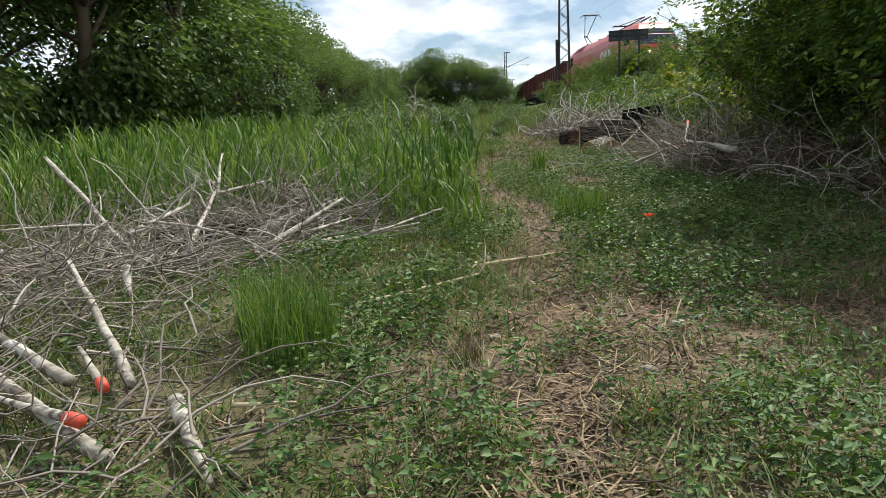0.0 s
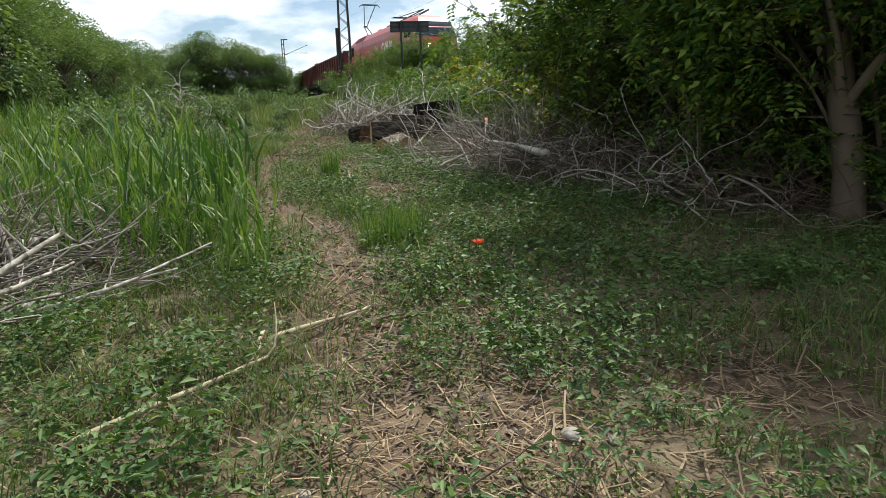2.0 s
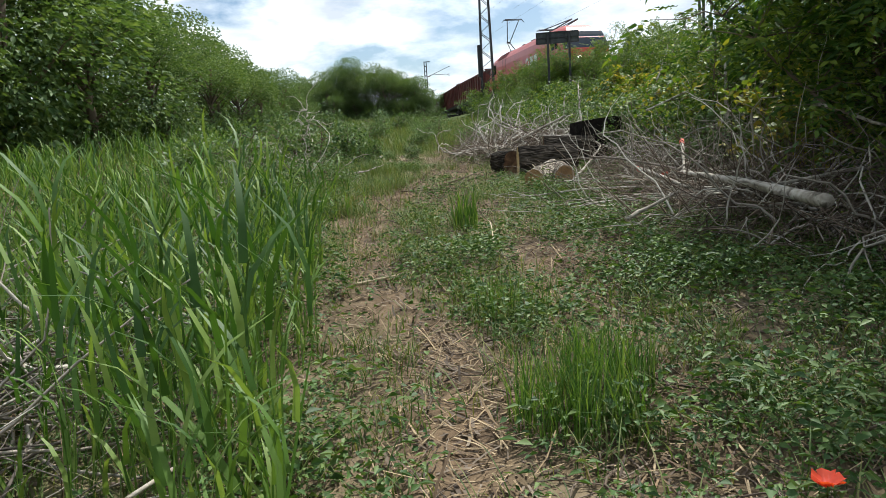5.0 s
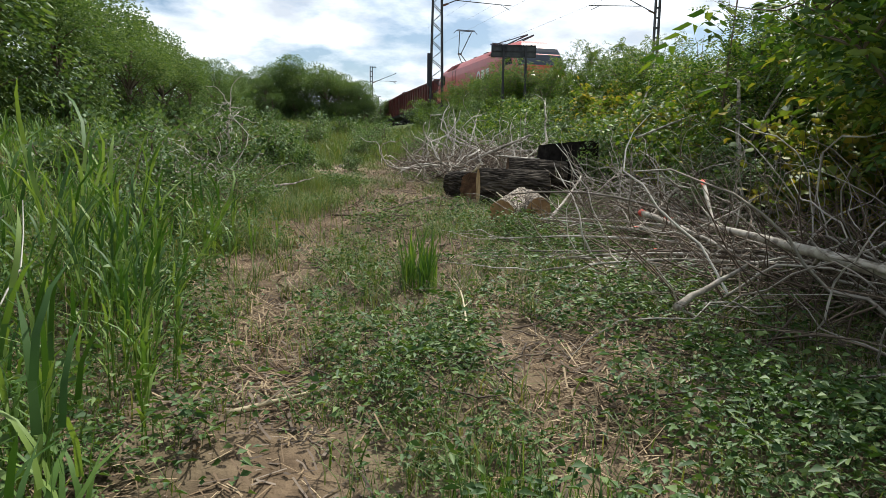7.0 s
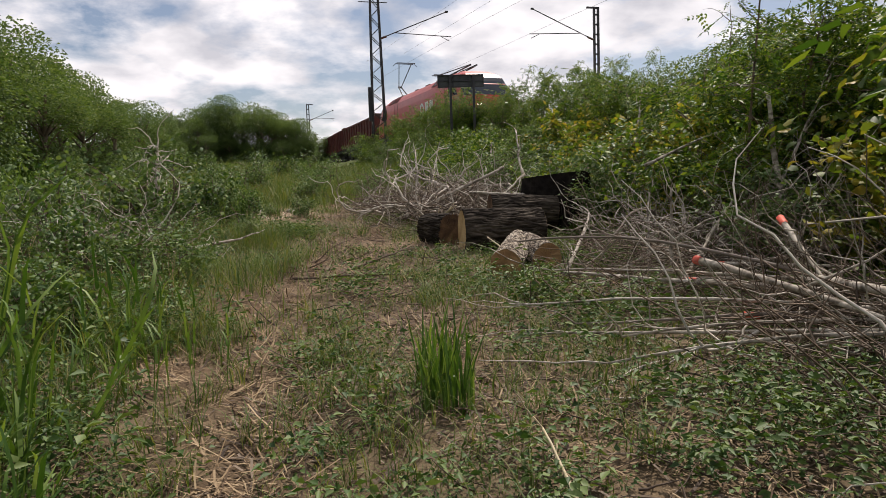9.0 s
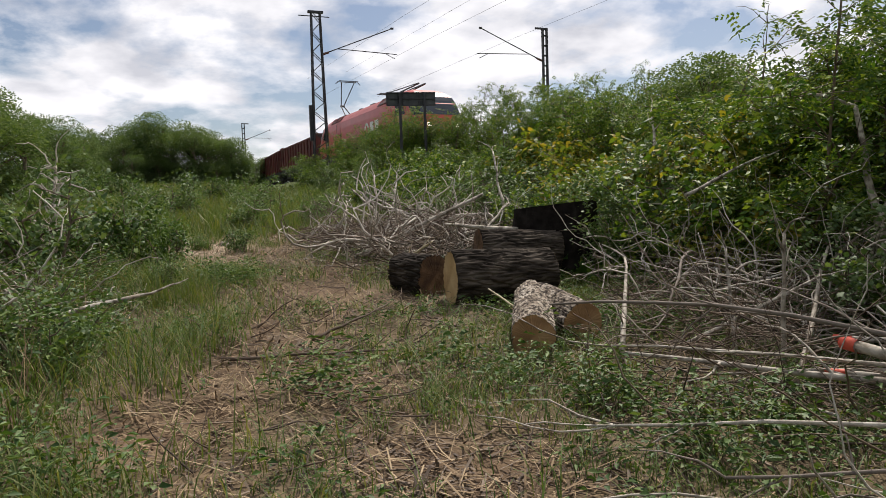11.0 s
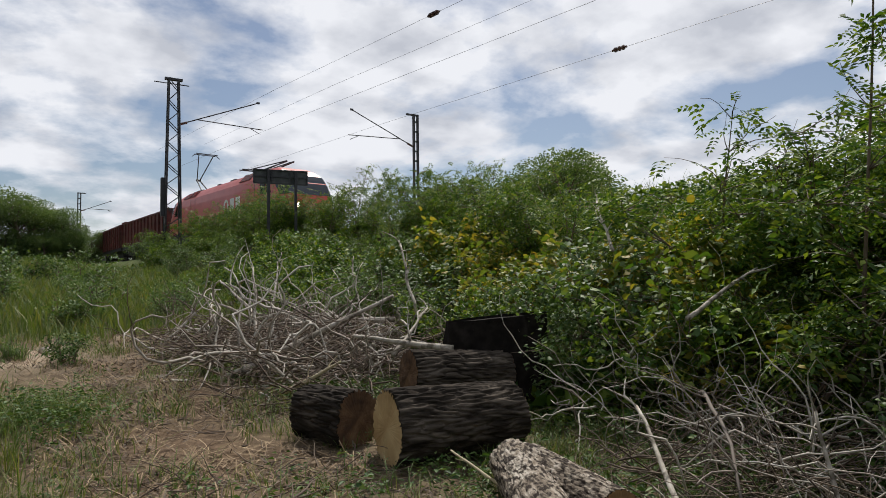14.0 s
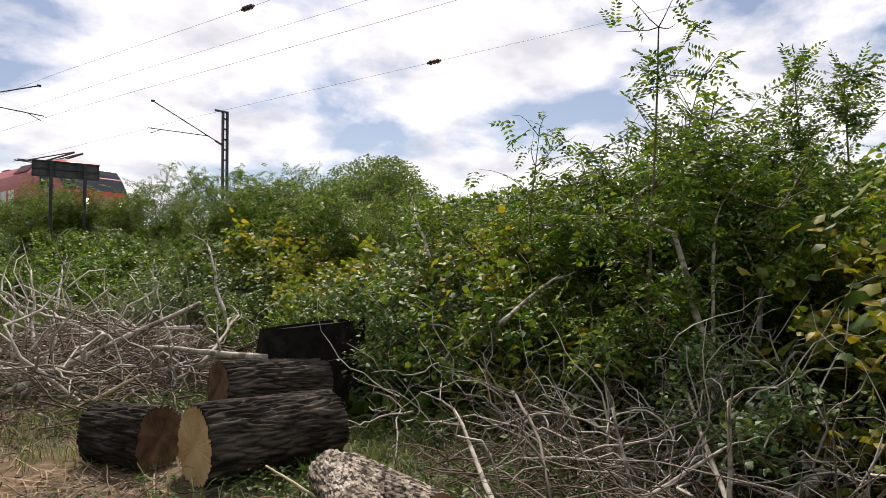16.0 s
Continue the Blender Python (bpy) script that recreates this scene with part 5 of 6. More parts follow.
    for k, (x0, y0, x1, y1) in enumerate(((5.6, 14.0, 3.3, 15.9), (5.8, 13.7, 3.5, 14.7), (5.9, 14.3, 4.2, 17.3), (5.5, 13.4, 3.1, 14.2), (6.0, 14.6, 4.5, 16.4))):
        branch(G(x0, y0, 0.32), G(x1, y1, 0.14), 0.019, "long thin pale pole sticking out of the heap", 300 + k, None, 0.035, 4, arch=0.08)
    branch(G(5.6, 14.7, 0.3), G(4.1, 16.9, 0.2), 0.03, "long grey pole on the brush heap", 40, None, 0.03, 4)
    branch(G(4.9, 15.9, 0.25), G(6.0, 14.5, 0.3), 0.022, "long grey pole with a red painted end", 41, None, 0.04, 2, painted=True)
    branch(G(4.55, 14.7, 0.2), G(5.8, 13.6, 0.3), 0.022, "long brown pole with a red painted end", 42, M_TWIG_D, 0.04, 1, painted=True)
    branch(G(5.6, 16.4, 0.3), G(6.4, 15.4, 0.35), 0.024, "grey pole with a red painted end", 82, None, 0.04, 1, painted=True)
    branch(G(5.4, 15.4, 0.22), G(6.6, 14.6, 0.25), 0.05, "thick pale pole on the brush heap", 83, None, 0.05, 1)
    branch(G(4.3, 17.2, 0.1), G(5.3, 18.5, 0.65), 0.026, PALE, 43, None, 0.06, 4)
    branch(G(5.0, 17.3, 0.1), G(5.6, 16.6, 0.7), 0.022, PALE, 44, None, 0.06, 4)
    branch(G(5.0, 16.2, 0.05), G(6.4, 17.1, 0.85), 0.025, "pale leaning pole among the brushwood", 45, None, 0.04, 3)
    branch(G(5.15, 16.9, 0.05), G(5.35, 17.2, 0.9), 0.02, PALE, 46, None, 0.04, 3)
    branch(G(6.2, 16.4, 0.25), G(7.8, 16.2, 0.4), 0.05, "white fallen branch among the shrubs", 47, None, 0.06, 2)
    branch(G(4.3, 18.6, 0.08), G(4.15, 19.3, 0.3), 0.016, PALE, 48, M_STICK, 0.05, 1)
    # brush behind the logs
    branch(A(3.85, 24.2, 1.4), A(6.15, 23.7, 2.47), 0.055, "long pale branch leaning on the brushwood", 51, None, 0.02, 2)
    branch(A(5.55, 21.3, 1.9), A(5.1, 22.9, 1.98), 0.045, "pale stout branch end among the brushwood", 52, None, 0.04, 2)
    branch(A(6.4, 24.1, 2.1), A(4.95, 26.2, 1.98), 0.045, "long pale bent branch across the brushwood", 53, None, 0.06, 6)
    branch(A(5.0, 26.1, 1.98), A(4.3, 27.4, 2.5), 0.03, "long pale bent branch across the brushwood", 84, None, 0.1, 5)
    branch(A(5.4, 22.4, 1.75), A(6.3, 23.0, 2.3), 0.03, PALE, 85, None, 0.08, 4)
    branch(G(4.6, 25.4, 0.3), G(4.9, 26.3, 1.5), 0.03, PALE, 54, None, 0.14, 5)
    branch(G(4.2, 22.9, 0.1), G(4.6, 22.2, 0.55), 0.03, PALE, 55, M_STICK, 0.06, 2)
    branch(G(6.6, 23.8, 0.9), G(6.8, 24.6, 1.9), 0.03, PALE, 56, None, 0.14, 5)
    branch(G(5.3, 26.6, 0.5), G(5.8, 27.6, 1.6), 0.03, PALE, 57, None, 0.14, 5)
    branch(G(3.6, 26.8, 0.2), G(4.4, 27.2, 0.9), 0.028, PALE, 58, None, 0.14, 5)
    branch(A(5.26, 27.35, 2.14), A(4.9, 28.3, 2.75), 0.035, PALE, 86, None, 0.06, 3)
    branch(A(6.0, 26.2, 1.9), A(5.26, 27.35, 2.14), 0.04, PALE, 87, None, 0.06, 4)
    branch(A(6.9, 26.6, 2.4), A(7.1, 26.95, 3.2), 0.025, PALE, 88, None, 0.1, 4)
    # slope twigs and leaning stems
    branch(A(5.1, 16.4, 1.0), A(5.08, 16.38, 2.0), 0.022, "pale grey leaning stem on the bank", 89, None, 0.04, 3)
    branch(A(7.0, 16.9, 1.2), A(7.25, 17.5, 3.1), 0.05, "pale grey leaning stem on the bank", 90, None, 0.04, 4)
    branch(A(6.6, 17.0, 1.2), A(8.1, 17.4, 3.3), 0.026, "pale grey leaning stem on the bank", 92, None, 0.05, 6)
    branch(A(6.34, 18.8, 2.3), A(7.6, 18.9, 2.75), 0.024, PALE, 93, None, 0.08, 6)
    branch(A(7.3, 20.5, 3.0), A(7.9, 21.3, 3.7), 0.022, PALE, 94, None, 0.1, 7)
    branch(G(8.0, 17.2, -0.02), G(8.2, 17.0, 1.6), 0.045, "pale grey leaning stem on the bank", 61, None, 0.05, 3)
    branch(G(7.0, 18.2, 0.2), G(9.0, 19.4, 0.8), 0.024, PALE, 62, None, 0.08, 7)
    branch(G(8.6, 20.8, 0.6), G(9.8, 19.6, 0.8), 0.02, PALE, 63, None, 0.12, 7)
    branch(G(6.6, 18.9, 0.5), G(4.9, 17.4, 0.35), 0.02, PALE, 64, M_TWIG, 0.1, 7, arch=0.25)
    # reed side, later
    branch(G(-0.9, 19.75, 0.15), G(0.7, 20.6, 0.28), 0.045, "pale branch lying in the grass", 72, None, 0.06, 3)
    branch(G(-2.6, 20.6, 0.2), G(-1.2, 21.6, 0.4), 0.04, PALE, 73, None, 0.1, 5)
    branch(G(1.4, 18.6, 0.04), G(2.7, 18.2, 0.08), 0.016, PALE, 74, M_TWIG_D, 0.08, 3)
    branch(G(2.2, 18.9, 0.04), G(3.0, 19.3, 0.2), 0.018, PALE, 75, M_TWIG_D, 0.1, 4)
    branch(G(0.3, 3.9, 0.04), G(0.6, 4.5, 0.12), 0.012, STICK, 76, M_TWIG_D, 0.06, 2)


build_branches()


def twig_heap(name, spots, n, label, mat, seed, length=(0.5, 1.6), rad=0.007, k=6, up=0.35, flow=None, bend=0.45):
    """A heap of countless crossing twigs. spots: x, y, radius, height."""
    g = np.random.default_rng(seed)
    P, D, Ls = [], [], []
    S = np.array(spots, float)
    w = (S[:, 2] ** 2 * (0.3 + S[:, 3])); w /= w.sum()
    i = g.choice(len(S), n, p=w)
    a = g.uniform(0, 2 * np.pi, n); r = S[i, 2] * np.sqrt(g.uniform(0, 1, n))
    x, y = S[i, 0] + r * np.cos(a), S[i, 1] + r * np.sin(a)
    hh = S[i, 3] * (1 - (r / S[i, 2]) ** 2) * g.uniform(0, 1, n) ** 0.6
    start = np.stack([x, y, land(x, y) + hh + 0.02], -1)
    b = g.uniform(0, 2 * np.pi, n)
    d = np.stack([np.cos(b), np.sin(b), g.normal(0.05, up, n)], -1)
    if flow is not None:
        d[:, :2] = d[:, :2] * 0.45 + np.array(flow) * np.where(g.uniform(size=n) < 0.75, 1, -1)[:, None]
    W = wander(start, d, g.uniform(*length, n), k, bend, seed=seed + 1)
    W[..., 2] = np.maximum(W[..., 2], land(W[..., 0], W[..., 1]) + 0.01)
    R = (rad * g.uniform(0.5, 1.8, n))[:, None] * np.linspace(1, 0.3, k)[None]
    V, Q = tubes(W, R, 4)
    return stuff(name, V, None, mat, label, "brushwood", quads=Q)


twig_heap("brushwood_heap", [(-2.3, 4.4, 1.3, 0.25), (-2.9, 6.2, 1.4, 0.35), (-2.6, 7.8, 1.3, 0.4), (-1.6, 3.4, 0.9, 0.15), (-1.4, 8.2, 0.9, 0.3), (-4.2, 6.2, 1.4, 0.4)], 1500, "heap of dry grey and brown cut twigs beside the path", M_TWIG, 201, (0.4, 1.3), 0.006, bend=0.6)
twig_heap("brushwood_heap", [(-1.7, 9.6, 1.1, 0.5), (-1.5, 8.6, 1.0, 0.3), (-2.6, 10.6, 1.2, 0.5)], 700, "heap of dry cut twigs between the reeds", M_TWIG, 202)
twig_heap("brushwood_heap", [(5.2, 12.6, 1.5, 0.55), (4.9, 13.9, 1.3, 0.5), (6.2, 11.6, 1.4, 0.9), (5.9, 14.2, 1.2, 0.6), (5.6, 15.4, 1.1, 0.35), (6.4, 10.2, 1.3, 0.8), (6.6, 13.0, 1.2, 0.9), (6.2, 8.6, 1.2, 0.5)], 2300,
          "large heap of grey brushwood at the foot of the bank", M_TWIG_D, 203, (0.4, 1.5), 0.005, flow=(-0.3, 0.4), bend=0.6)
twig_heap("brushwood_heap", [(4.6, 16.6, 1.0, 0.25), (5.6, 17.0, 1.1, 0.45), (6.6, 17.2, 1.1, 0.6), (5.6, 18.4, 0.8, 0.4), (6.6, 18.6, 0.9, 0.6), (7.6, 18.0, 0.9, 0.6)], 1100, "tangle of thin brown twigs beside the logs", M_TWIG_D, 204, (0.4, 1.2), 0.005, bend=0.6)
twig_heap("brushwood_heap", [(4.7, 23.2, 1.2, 0.5), (5.6, 24.4, 1.4, 0.8), (4.6, 25.6, 1.3, 0.6), (5.8, 26.6, 1.4, 0.7), (6.6, 22.8, 1.0, 0.7), (4.4, 27.6, 1.1, 0.45), (6.8, 25.2, 1.0, 0.7)], 1700,
          "large heap of grey brown brushwood behind the logs", M_TWIG_D, 205, (0.5, 1.5), 0.008, up=0.25, bend=0.6)
twig_heap("brushwood_heap", [(7.6, 20.4, 1.2, 0.6), (8.6, 21.4, 1.2, 0.6), (8.8, 18.6, 1.2, 0.8), (7.4, 22.2, 1.0, 0.5)], 800, "thin brown twigs tangled among the bank shrubs", M_TWIG_D, 206, (0.5, 1.5), up=0.5)
twig_heap("brushwood_heap", [(-1.2, 21.6, 1.2, 0.35), (-0.4, 26, 1.0, 0.5), (-2.2, 22.6, 1.2, 0.4), (-1.0, 25.2, 0.8, 0.9), (-3.6, 25, 1.0, 0.3)], 900, "heap of grey dead twigs in the grass", M_TWIG, 207, (0.4, 1.3), up=0.6)
twig_heap("brushwood_heap", [(4.7, 24.2, 1.2, 0.6), (5.6, 25.4, 1.4, 0.8), (4.8, 27.2, 1.3, 0.6), (6.2, 23.4, 1.0, 0.8), (6.4, 26.8, 1.1, 0.8), (4.1, 24.6, 0.9, 0.4)], 230,
          "curling bleached branches on top of the brushwood", M_TWIG_P, 209, (0.8, 2.6), 0.017, k=12, up=0.35, bend=1.5)
twig_heap("brushwood_heap", [(5.2, 12.8, 1.4, 0.6), (5.0, 14.2, 1.2, 0.5), (5.9, 11.0, 1.4, 0.7), (6.4, 13.0, 1.2, 0.9), (5.8, 9.4, 1.2, 0.6)], 300,
          "curling bleached branches on the heap at the bank foot", M_TWIG_P, 210, (0.8, 2.2), 0.009, k=10, up=0.5, bend=1.0)
twig_heap("brushwood_heap", [(6.2, 17.6, 1.1, 0.6), (7.2, 18.4, 1.1, 0.7), (7.8, 19.8, 1.2, 0.8), (8.2, 17.4, 1.0, 1.0), (8.6, 21.4, 1.2, 0.9), (8.2, 23.4, 1.2, 0.8), (6.3, 16.7, 0.9, 0.9), (6.9, 17.5, 0.9, 1.2), (7.4, 16.6, 0.9, 1.2), (7.2, 18.6, 0.9, 1.0), (6.6, 19.6, 0.8, 0.8)], 760,
          "curling pale twigs among the bank shrubs", M_TWIG_P, 211, (0.6, 1.8), 0.007, k=10, up=0.6, bend=1.2)
twig_heap("brushwood_heap", [(-1.0, 20.6, 0.9, 0.35), (-0.2, 21.4, 0.8, 0.25), (-2.2, 21.4, 1.0, 0.4), (-0.9, 24.8, 0.6, 0.7)], 120,
          "curling bleached branches lying in the tall grass", M_TWIG_P, 212, (0.6, 1.6), 0.011, k=10, up=0.5, bend=1.2)
twig_heap("brushwood_heap", [(-2.4, 7.6, 1.2, 0.5), (-1.6, 9.4, 1.0, 0.5), (-2.8, 9.6, 1.2, 0.5), (-3.4, 7.4, 1.2, 0.5), (-0.9, 10.6, 0.9, 0.4)], 170,
          "bleached broken stalks and branches between the reeds", M_TWIG_P, 213, (0.5, 1.5), 0.009, k=8, up=0.5, bend=0.7)
twig_heap("twig_litter", [(0.6, 4.2, 1.2, 0.02), (1.2, 7, 1.2, 0.02), (2.4, 9, 1.6, 0.02), (2.2, 13, 1.5, 0.02), (2.2, 16, 1.4, 0.02), (2.6, 19.5, 1.4, 0.02), (3.0, 23, 1.4, 0.03), (3.2, 20, 1.2, 0.04), (2.8, 18.2, 1.2, 0.03)], 1100,
          "scattered dry twigs and stalks on the trodden earth", M_TWIG_D, 208, (0.12, 0.6), 0.005, up=0.12)


# ---- ground cover ----
def build_cover():
    # low weeds
    def weeds(x, y):
        b = bare_at(x, y)
        d = np.clip(1.05 - 1.5 * b, 0.0, 1) * np.clip(0.4 + 0.75 * wobble(x, y, 2.2, 21) + 0.45 * wobble(x, y, 6.5, 24), 0.05, 1)
        d = d * np.where((x < -0.6) & (y < 10), 0.5, 1) * np.where((y > 14) & (x < 4), 0.5, 1)
        return d
    P = strew(27000, -4, 6.8, 1.6, 26, weeds, 301)
    g = np.random.default_rng(1)
    V, T = scatter([herb(k, 18) for k in range(10)], P, g.uniform(0.4, 1.5, len(P)) ** 1.2, 0.15, 302)
    stuff("weeds", V, T, M_HERB, "low leafy green weeds covering the ground", "weeds")
    # leafier nettles in clumps
    def clump(x, y):
        d = 0
        for cx, cy, r in ((-0.3, 4.3, 0.45), (-0.2, 5.1, 0.4), (0.0, 3.5, 0.45), (0.55, 7.9, 0.5), (0.5, 8.7, 0.4), (1.9, 6.2, 0.6), (2.6, 6.0, 0.5), (2.5, 3.2, 0.45), (1.7, 3.2, 0.4), (3.4, 7.2, 0.7), (3.2, 11.2, 0.7), (3.5, 13.2, 0.7),
                          (3.8, 16.4, 0.35), (0.2, 19.5, 0.4), (3.3, 17.2, 0.4), (1.6, 22.5, 0.4), (2.0, 17.6, 0.3), (1.9, 7.4, 0.4), (2.2, 10.2, 0.5), (4.3, 9.8, 0.8), (4.0, 15.8, 0.6), (6.2, 18.0, 0.6), (6.5, 19.4, 0.5),
                          (-0.8, 7.0, 0.4), (0.1, 6.4, 0.4), (-0.2, 9.6, 0.5), (4.2, 6.8, 0.7), (2.9, 8.6, 0.5), (0.4, 11.4, 0.3), (1.8, 12.2, 0.4), (-0.2, 14.2, 0.5), (0.3, 16.6, 0.4), (3.9, 12.2, 0.5)):
            d = np.maximum(d, np.exp(-((x - cx) ** 2 + (y - cy) ** 2) / r ** 2))
        return d
    P = strew(24000, -1.5, 7, 2, 24, lambda x, y: clump(x, y) * 0.5, 303)
    V, T = scatter([herb(40 + k, 26, 0.054, 0.3) for k in range(6)], P, np.random.default_rng(2).uniform(0.7, 1.3, len(P)), 0.15, 304)
    stuff("nettles", V, T, M_HERB, "clumps of taller leafy nettles", "weeds")
    # short grass everywhere near
    def short(x, y):
        b = bare_at(x, y)
        return np.clip(0.9 - 0.95 * b, 0.06, 1) * np.clip(0.55 + 0.6 * wobble(x, y, 1.6, 22), 0.1, 1)
    P = strew(32000, -5, 6.6, 1.6, 31, short, 305)
    V, T = scatter([blades(8, 0.2, 0.006, 0.08, 1.0, k, 4) for k in range(6)], P, np.random.default_rng(3).uniform(0.6, 1.5, len(P)), 0.1, 306)
    stuff("short_grass", V, T, M_GRASS, "short tufted green grass", "grass")
    # straw and dry litter on the trodden tracks
    def dry(x, y):
        return np.clip(bare_at(x, y) * 1.1 + 0.2, 0, 1) * np.clip(0.65 + 0.5 * wobble(x, y, 2.8, 23), 0.1, 1)
    P = strew(150000, -1.5, 5.2, 1.6, 30, dry, 307)
    g = np.random.default_rng(4)
    n = len(P)
    a = g.uniform(0, 2 * np.pi, n); L = g.uniform(0.05, 0.3, n)
    d = np.stack([np.cos(a), np.sin(a), g.normal(0.1, 0.15, n)], -1)
    W = wander(P + [0, 0, 0.012], d, L, 3, 0.25, seed=9)
    s = np.stack([-np.sin(a), np.cos(a), np.zeros(n)], -1)[:, None] * g.uniform(0.0018, 0.0055, n)[:, None, None]
    V = np.stack([W - s, W + s], 2).reshape(n, 6, 3)
    T = np.array([[0, 1, 3], [0, 3, 2], [2, 3, 5], [2, 5, 4]])
    stuff("straw_litter", V.reshape(-1, 3), (T[None] + (np.arange(n) * 6)[:, None, None]).reshape(-1, 3), M_STRAW, "dry straw and dead stalks lying on the tracks", "straw")
    # bark chips and short broken stalks by the logs
    P = strew(80000, -0.8, 5.2, 1.8, 31, lambda x, y: np.clip(0.25 + bare_at(x, y), 0, 1) * np.clip(0.5 + 0.7 * wobble(x, y, 2.1, 51), 0.05, 1), 311)
    n = len(P)
    a = g.uniform(0, 2 * np.pi, n); L = g.uniform(0.03, 0.16, n)
    W = wander(P + [0, 0, 0.012], np.stack([np.cos(a), np.sin(a), g.normal(0.08, 0.2, n)], -1), L, 3, 0.3, seed=10)
    s = np.stack([-np.sin(a), np.cos(a), np.zeros(n)], -1)[:, None] * g.uniform(0.003, 0.009, n)[:, None, None]
    V = np.stack([W - s, W + s], 2).reshape(n, 6, 3)
    stuff("bark_chips", V.reshape(-1, 3), (T[None] + (np.arange(n) * 6)[:, None, None]).reshape(-1, 3), M_TWIG_D, "dark bark chips and broken stalks on the earth", "litter")
    # small stones
    P = strew(900, 0.2, 4, 2, 30, lambda x, y: bare_at(x, y) * 0.7, 309)
    bm = bmesh.new(); bmesh.ops.create_icosphere(bm, subdivisions=1, radius=1)
    SV = np.array([v.co for v in bm.verts]) * [1, 0.8, 0.55]; ST = np.array([[v.index for v in f.verts] for f in bm.faces]); bm.free()
    V, T = scatter([(SV * (1 + 0.2 * np.random.default_rng(k).normal(0, 1, (len(SV), 1))), ST) for k in range(4)], P, np.random.default_rng(5).uniform(0.006, 0.022, len(P)), 0, 310)
    stuff("pebbles", V, T, M_STONE, "small pale pebbles on the bare earth", "stones")


build_cover()


def build_reeds():
    def bed(x, y):
        edge = np.where(y < 14, 0.3, np.where(y < 17, 0.3 - 0.5 * (y - 14), -1.2 - 0.25 * (y - 17))) + 0.25 * wobble(x, y, 1.4, 31)
        d = (x < edge) & (y > 8.6 - 0.9 * np.clip(-x - 3, 0, 3) + 0.4 * wobble(x, y, 1.1, 32))
        heap = np.exp(-(((x + 1.6) ** 2 + (y - 9.2) ** 2) / 0.95 ** 2))
        return d * (1 - 0.9 * heap) * np.clip(0.6 + 0.8 * wobble(x, y, 1.5, 33), 0.08, 1)
    temps = [reed(k) for k in range(10)]
    P = strew(3000, -7, 0.6, 7.5, 17, bed, 401)
    g = np.random.default_rng(6)
    h = np.clip(1 + 0.4 * wobble(P[:, 0], P[:, 1], 1.3, 34), 0.5, 1.35) * np.where(P[:, 1] < 14, 1.0, 0.85)
    V, T = scatter(temps, P, h * g.uniform(0.5, 1.15, len(P)), 0.22, 402)
    stuff("reed_bed", V, T, M_REED, "dense bed of tall green reeds beside the path", "reeds")
    P = strew(5200, -18, -1, 13, 44, lambda x, y: bed(x, y) * np.where(y < 17, x < -6.5, 1.0), 403)
    V, T = scatter(temps, P, np.clip(1.0 + 0.3 * wobble(P[:, 0], P[:, 1], 0.9, 37), 0.5, 1.3) * g.uniform(0.65, 1.2, len(P)), 0.15, 404)
    stuff("reed_bed", V, T, M_REED, "wide field of green reeds reaching to the trees", "reeds")
    # dry stalks standing and leaning between the reeds
    P = strew(9000, -8, 0.6, 8.5, 31, lambda x, y: np.maximum(bed(x, y) * 0.5, (x < 0.4) * (y > 16) * 0.5), 413)
    V, T = scatter([blades(3, 0.7, 0.006, 0.06, 0.6, 120 + k, 3) for k in range(5)], P, g.uniform(0.5, 1.2, len(P)), 0.35, 414)
    stuff("dry_stalks", V, T, M_STRAW, "dry straw coloured stalks among the green reeds", "reeds")
    # leafy weeds among the grass on the reed side
    P = strew(7000, -6, 0.4, 9, 30, lambda x, y: np.clip(0.4 + 0.8 * wobble(x, y, 1.8, 38), 0, 1) * (bare_at(x, y) < 0.4), 415)
    V, T = scatter([herb(140 + k, 22, 0.05, 0.42) for k in range(6)], P, g.uniform(0.6, 1.5, len(P)), 0.2, 416)
    stuff("tall_weeds", V, T, M_HERB, "leafy dark green weeds among the grass", "weeds")
    # looser tall grass beyond
    P = strew(8000, -5, 1.6, 14, 33, lambda x, y: np.clip(0.85 - bare_at(x, y), 0, 1) * np.clip(0.45 + 0.8 * wobble(x, y, 1.3, 35), 0.03, 1), 405)
    V, T = scatter([blades(7, 0.46, 0.008, 0.14, 0.95, 60 + k, 4) for k in range(6)], P, g.uniform(0.6, 1.25, len(P)), 0.12, 406)
    stuff("tall_grass", V, T, M_GRASS, "loose tall green and yellowish grass", "grass")
    # meadow to the far trees
    P = strew(16000, -9, 13, 29, 95, lambda x, y: (x < track_x(y) - 6.5) * (bare_at(x, y) < 0.35) * np.clip(1.1 - (y - 29) / 90, 0.3, 1), 407)
    V, T = scatter([blades(9, 0.5, 0.03, 0.4, 0.5, 80 + k, 2) for k in range(6)], P, g.uniform(0.7, 1.4, len(P)) * (1 + (P[:, 1] - 29) / 90), 0.1, 408)
    stuff("meadow", V, T, M_FARGRASS, "sunlit rough meadow grass reaching to the trees", "grass")
    # bank slope cover
    P = strew(7000, 5.6, 16, 12, 60, lambda x, y: ((x < track_x(y) - 2.6) & (x > 6.4 + 0.3 * wobble(x, y, 1.4, 36))) * np.clip(1.1 - (y - 12) / 70, 0.3, 1), 409)
    V, T = scatter([_palm(500 + k, 0.16) for k in range(6)], P + [0, 0, 0.18], g.uniform(0.7, 1.6, len(P)), 0.2, 410)
    stuff("bank_scrub", V, T, M_LEAF, "low leafy scrub covering the railway bank", "scrub")
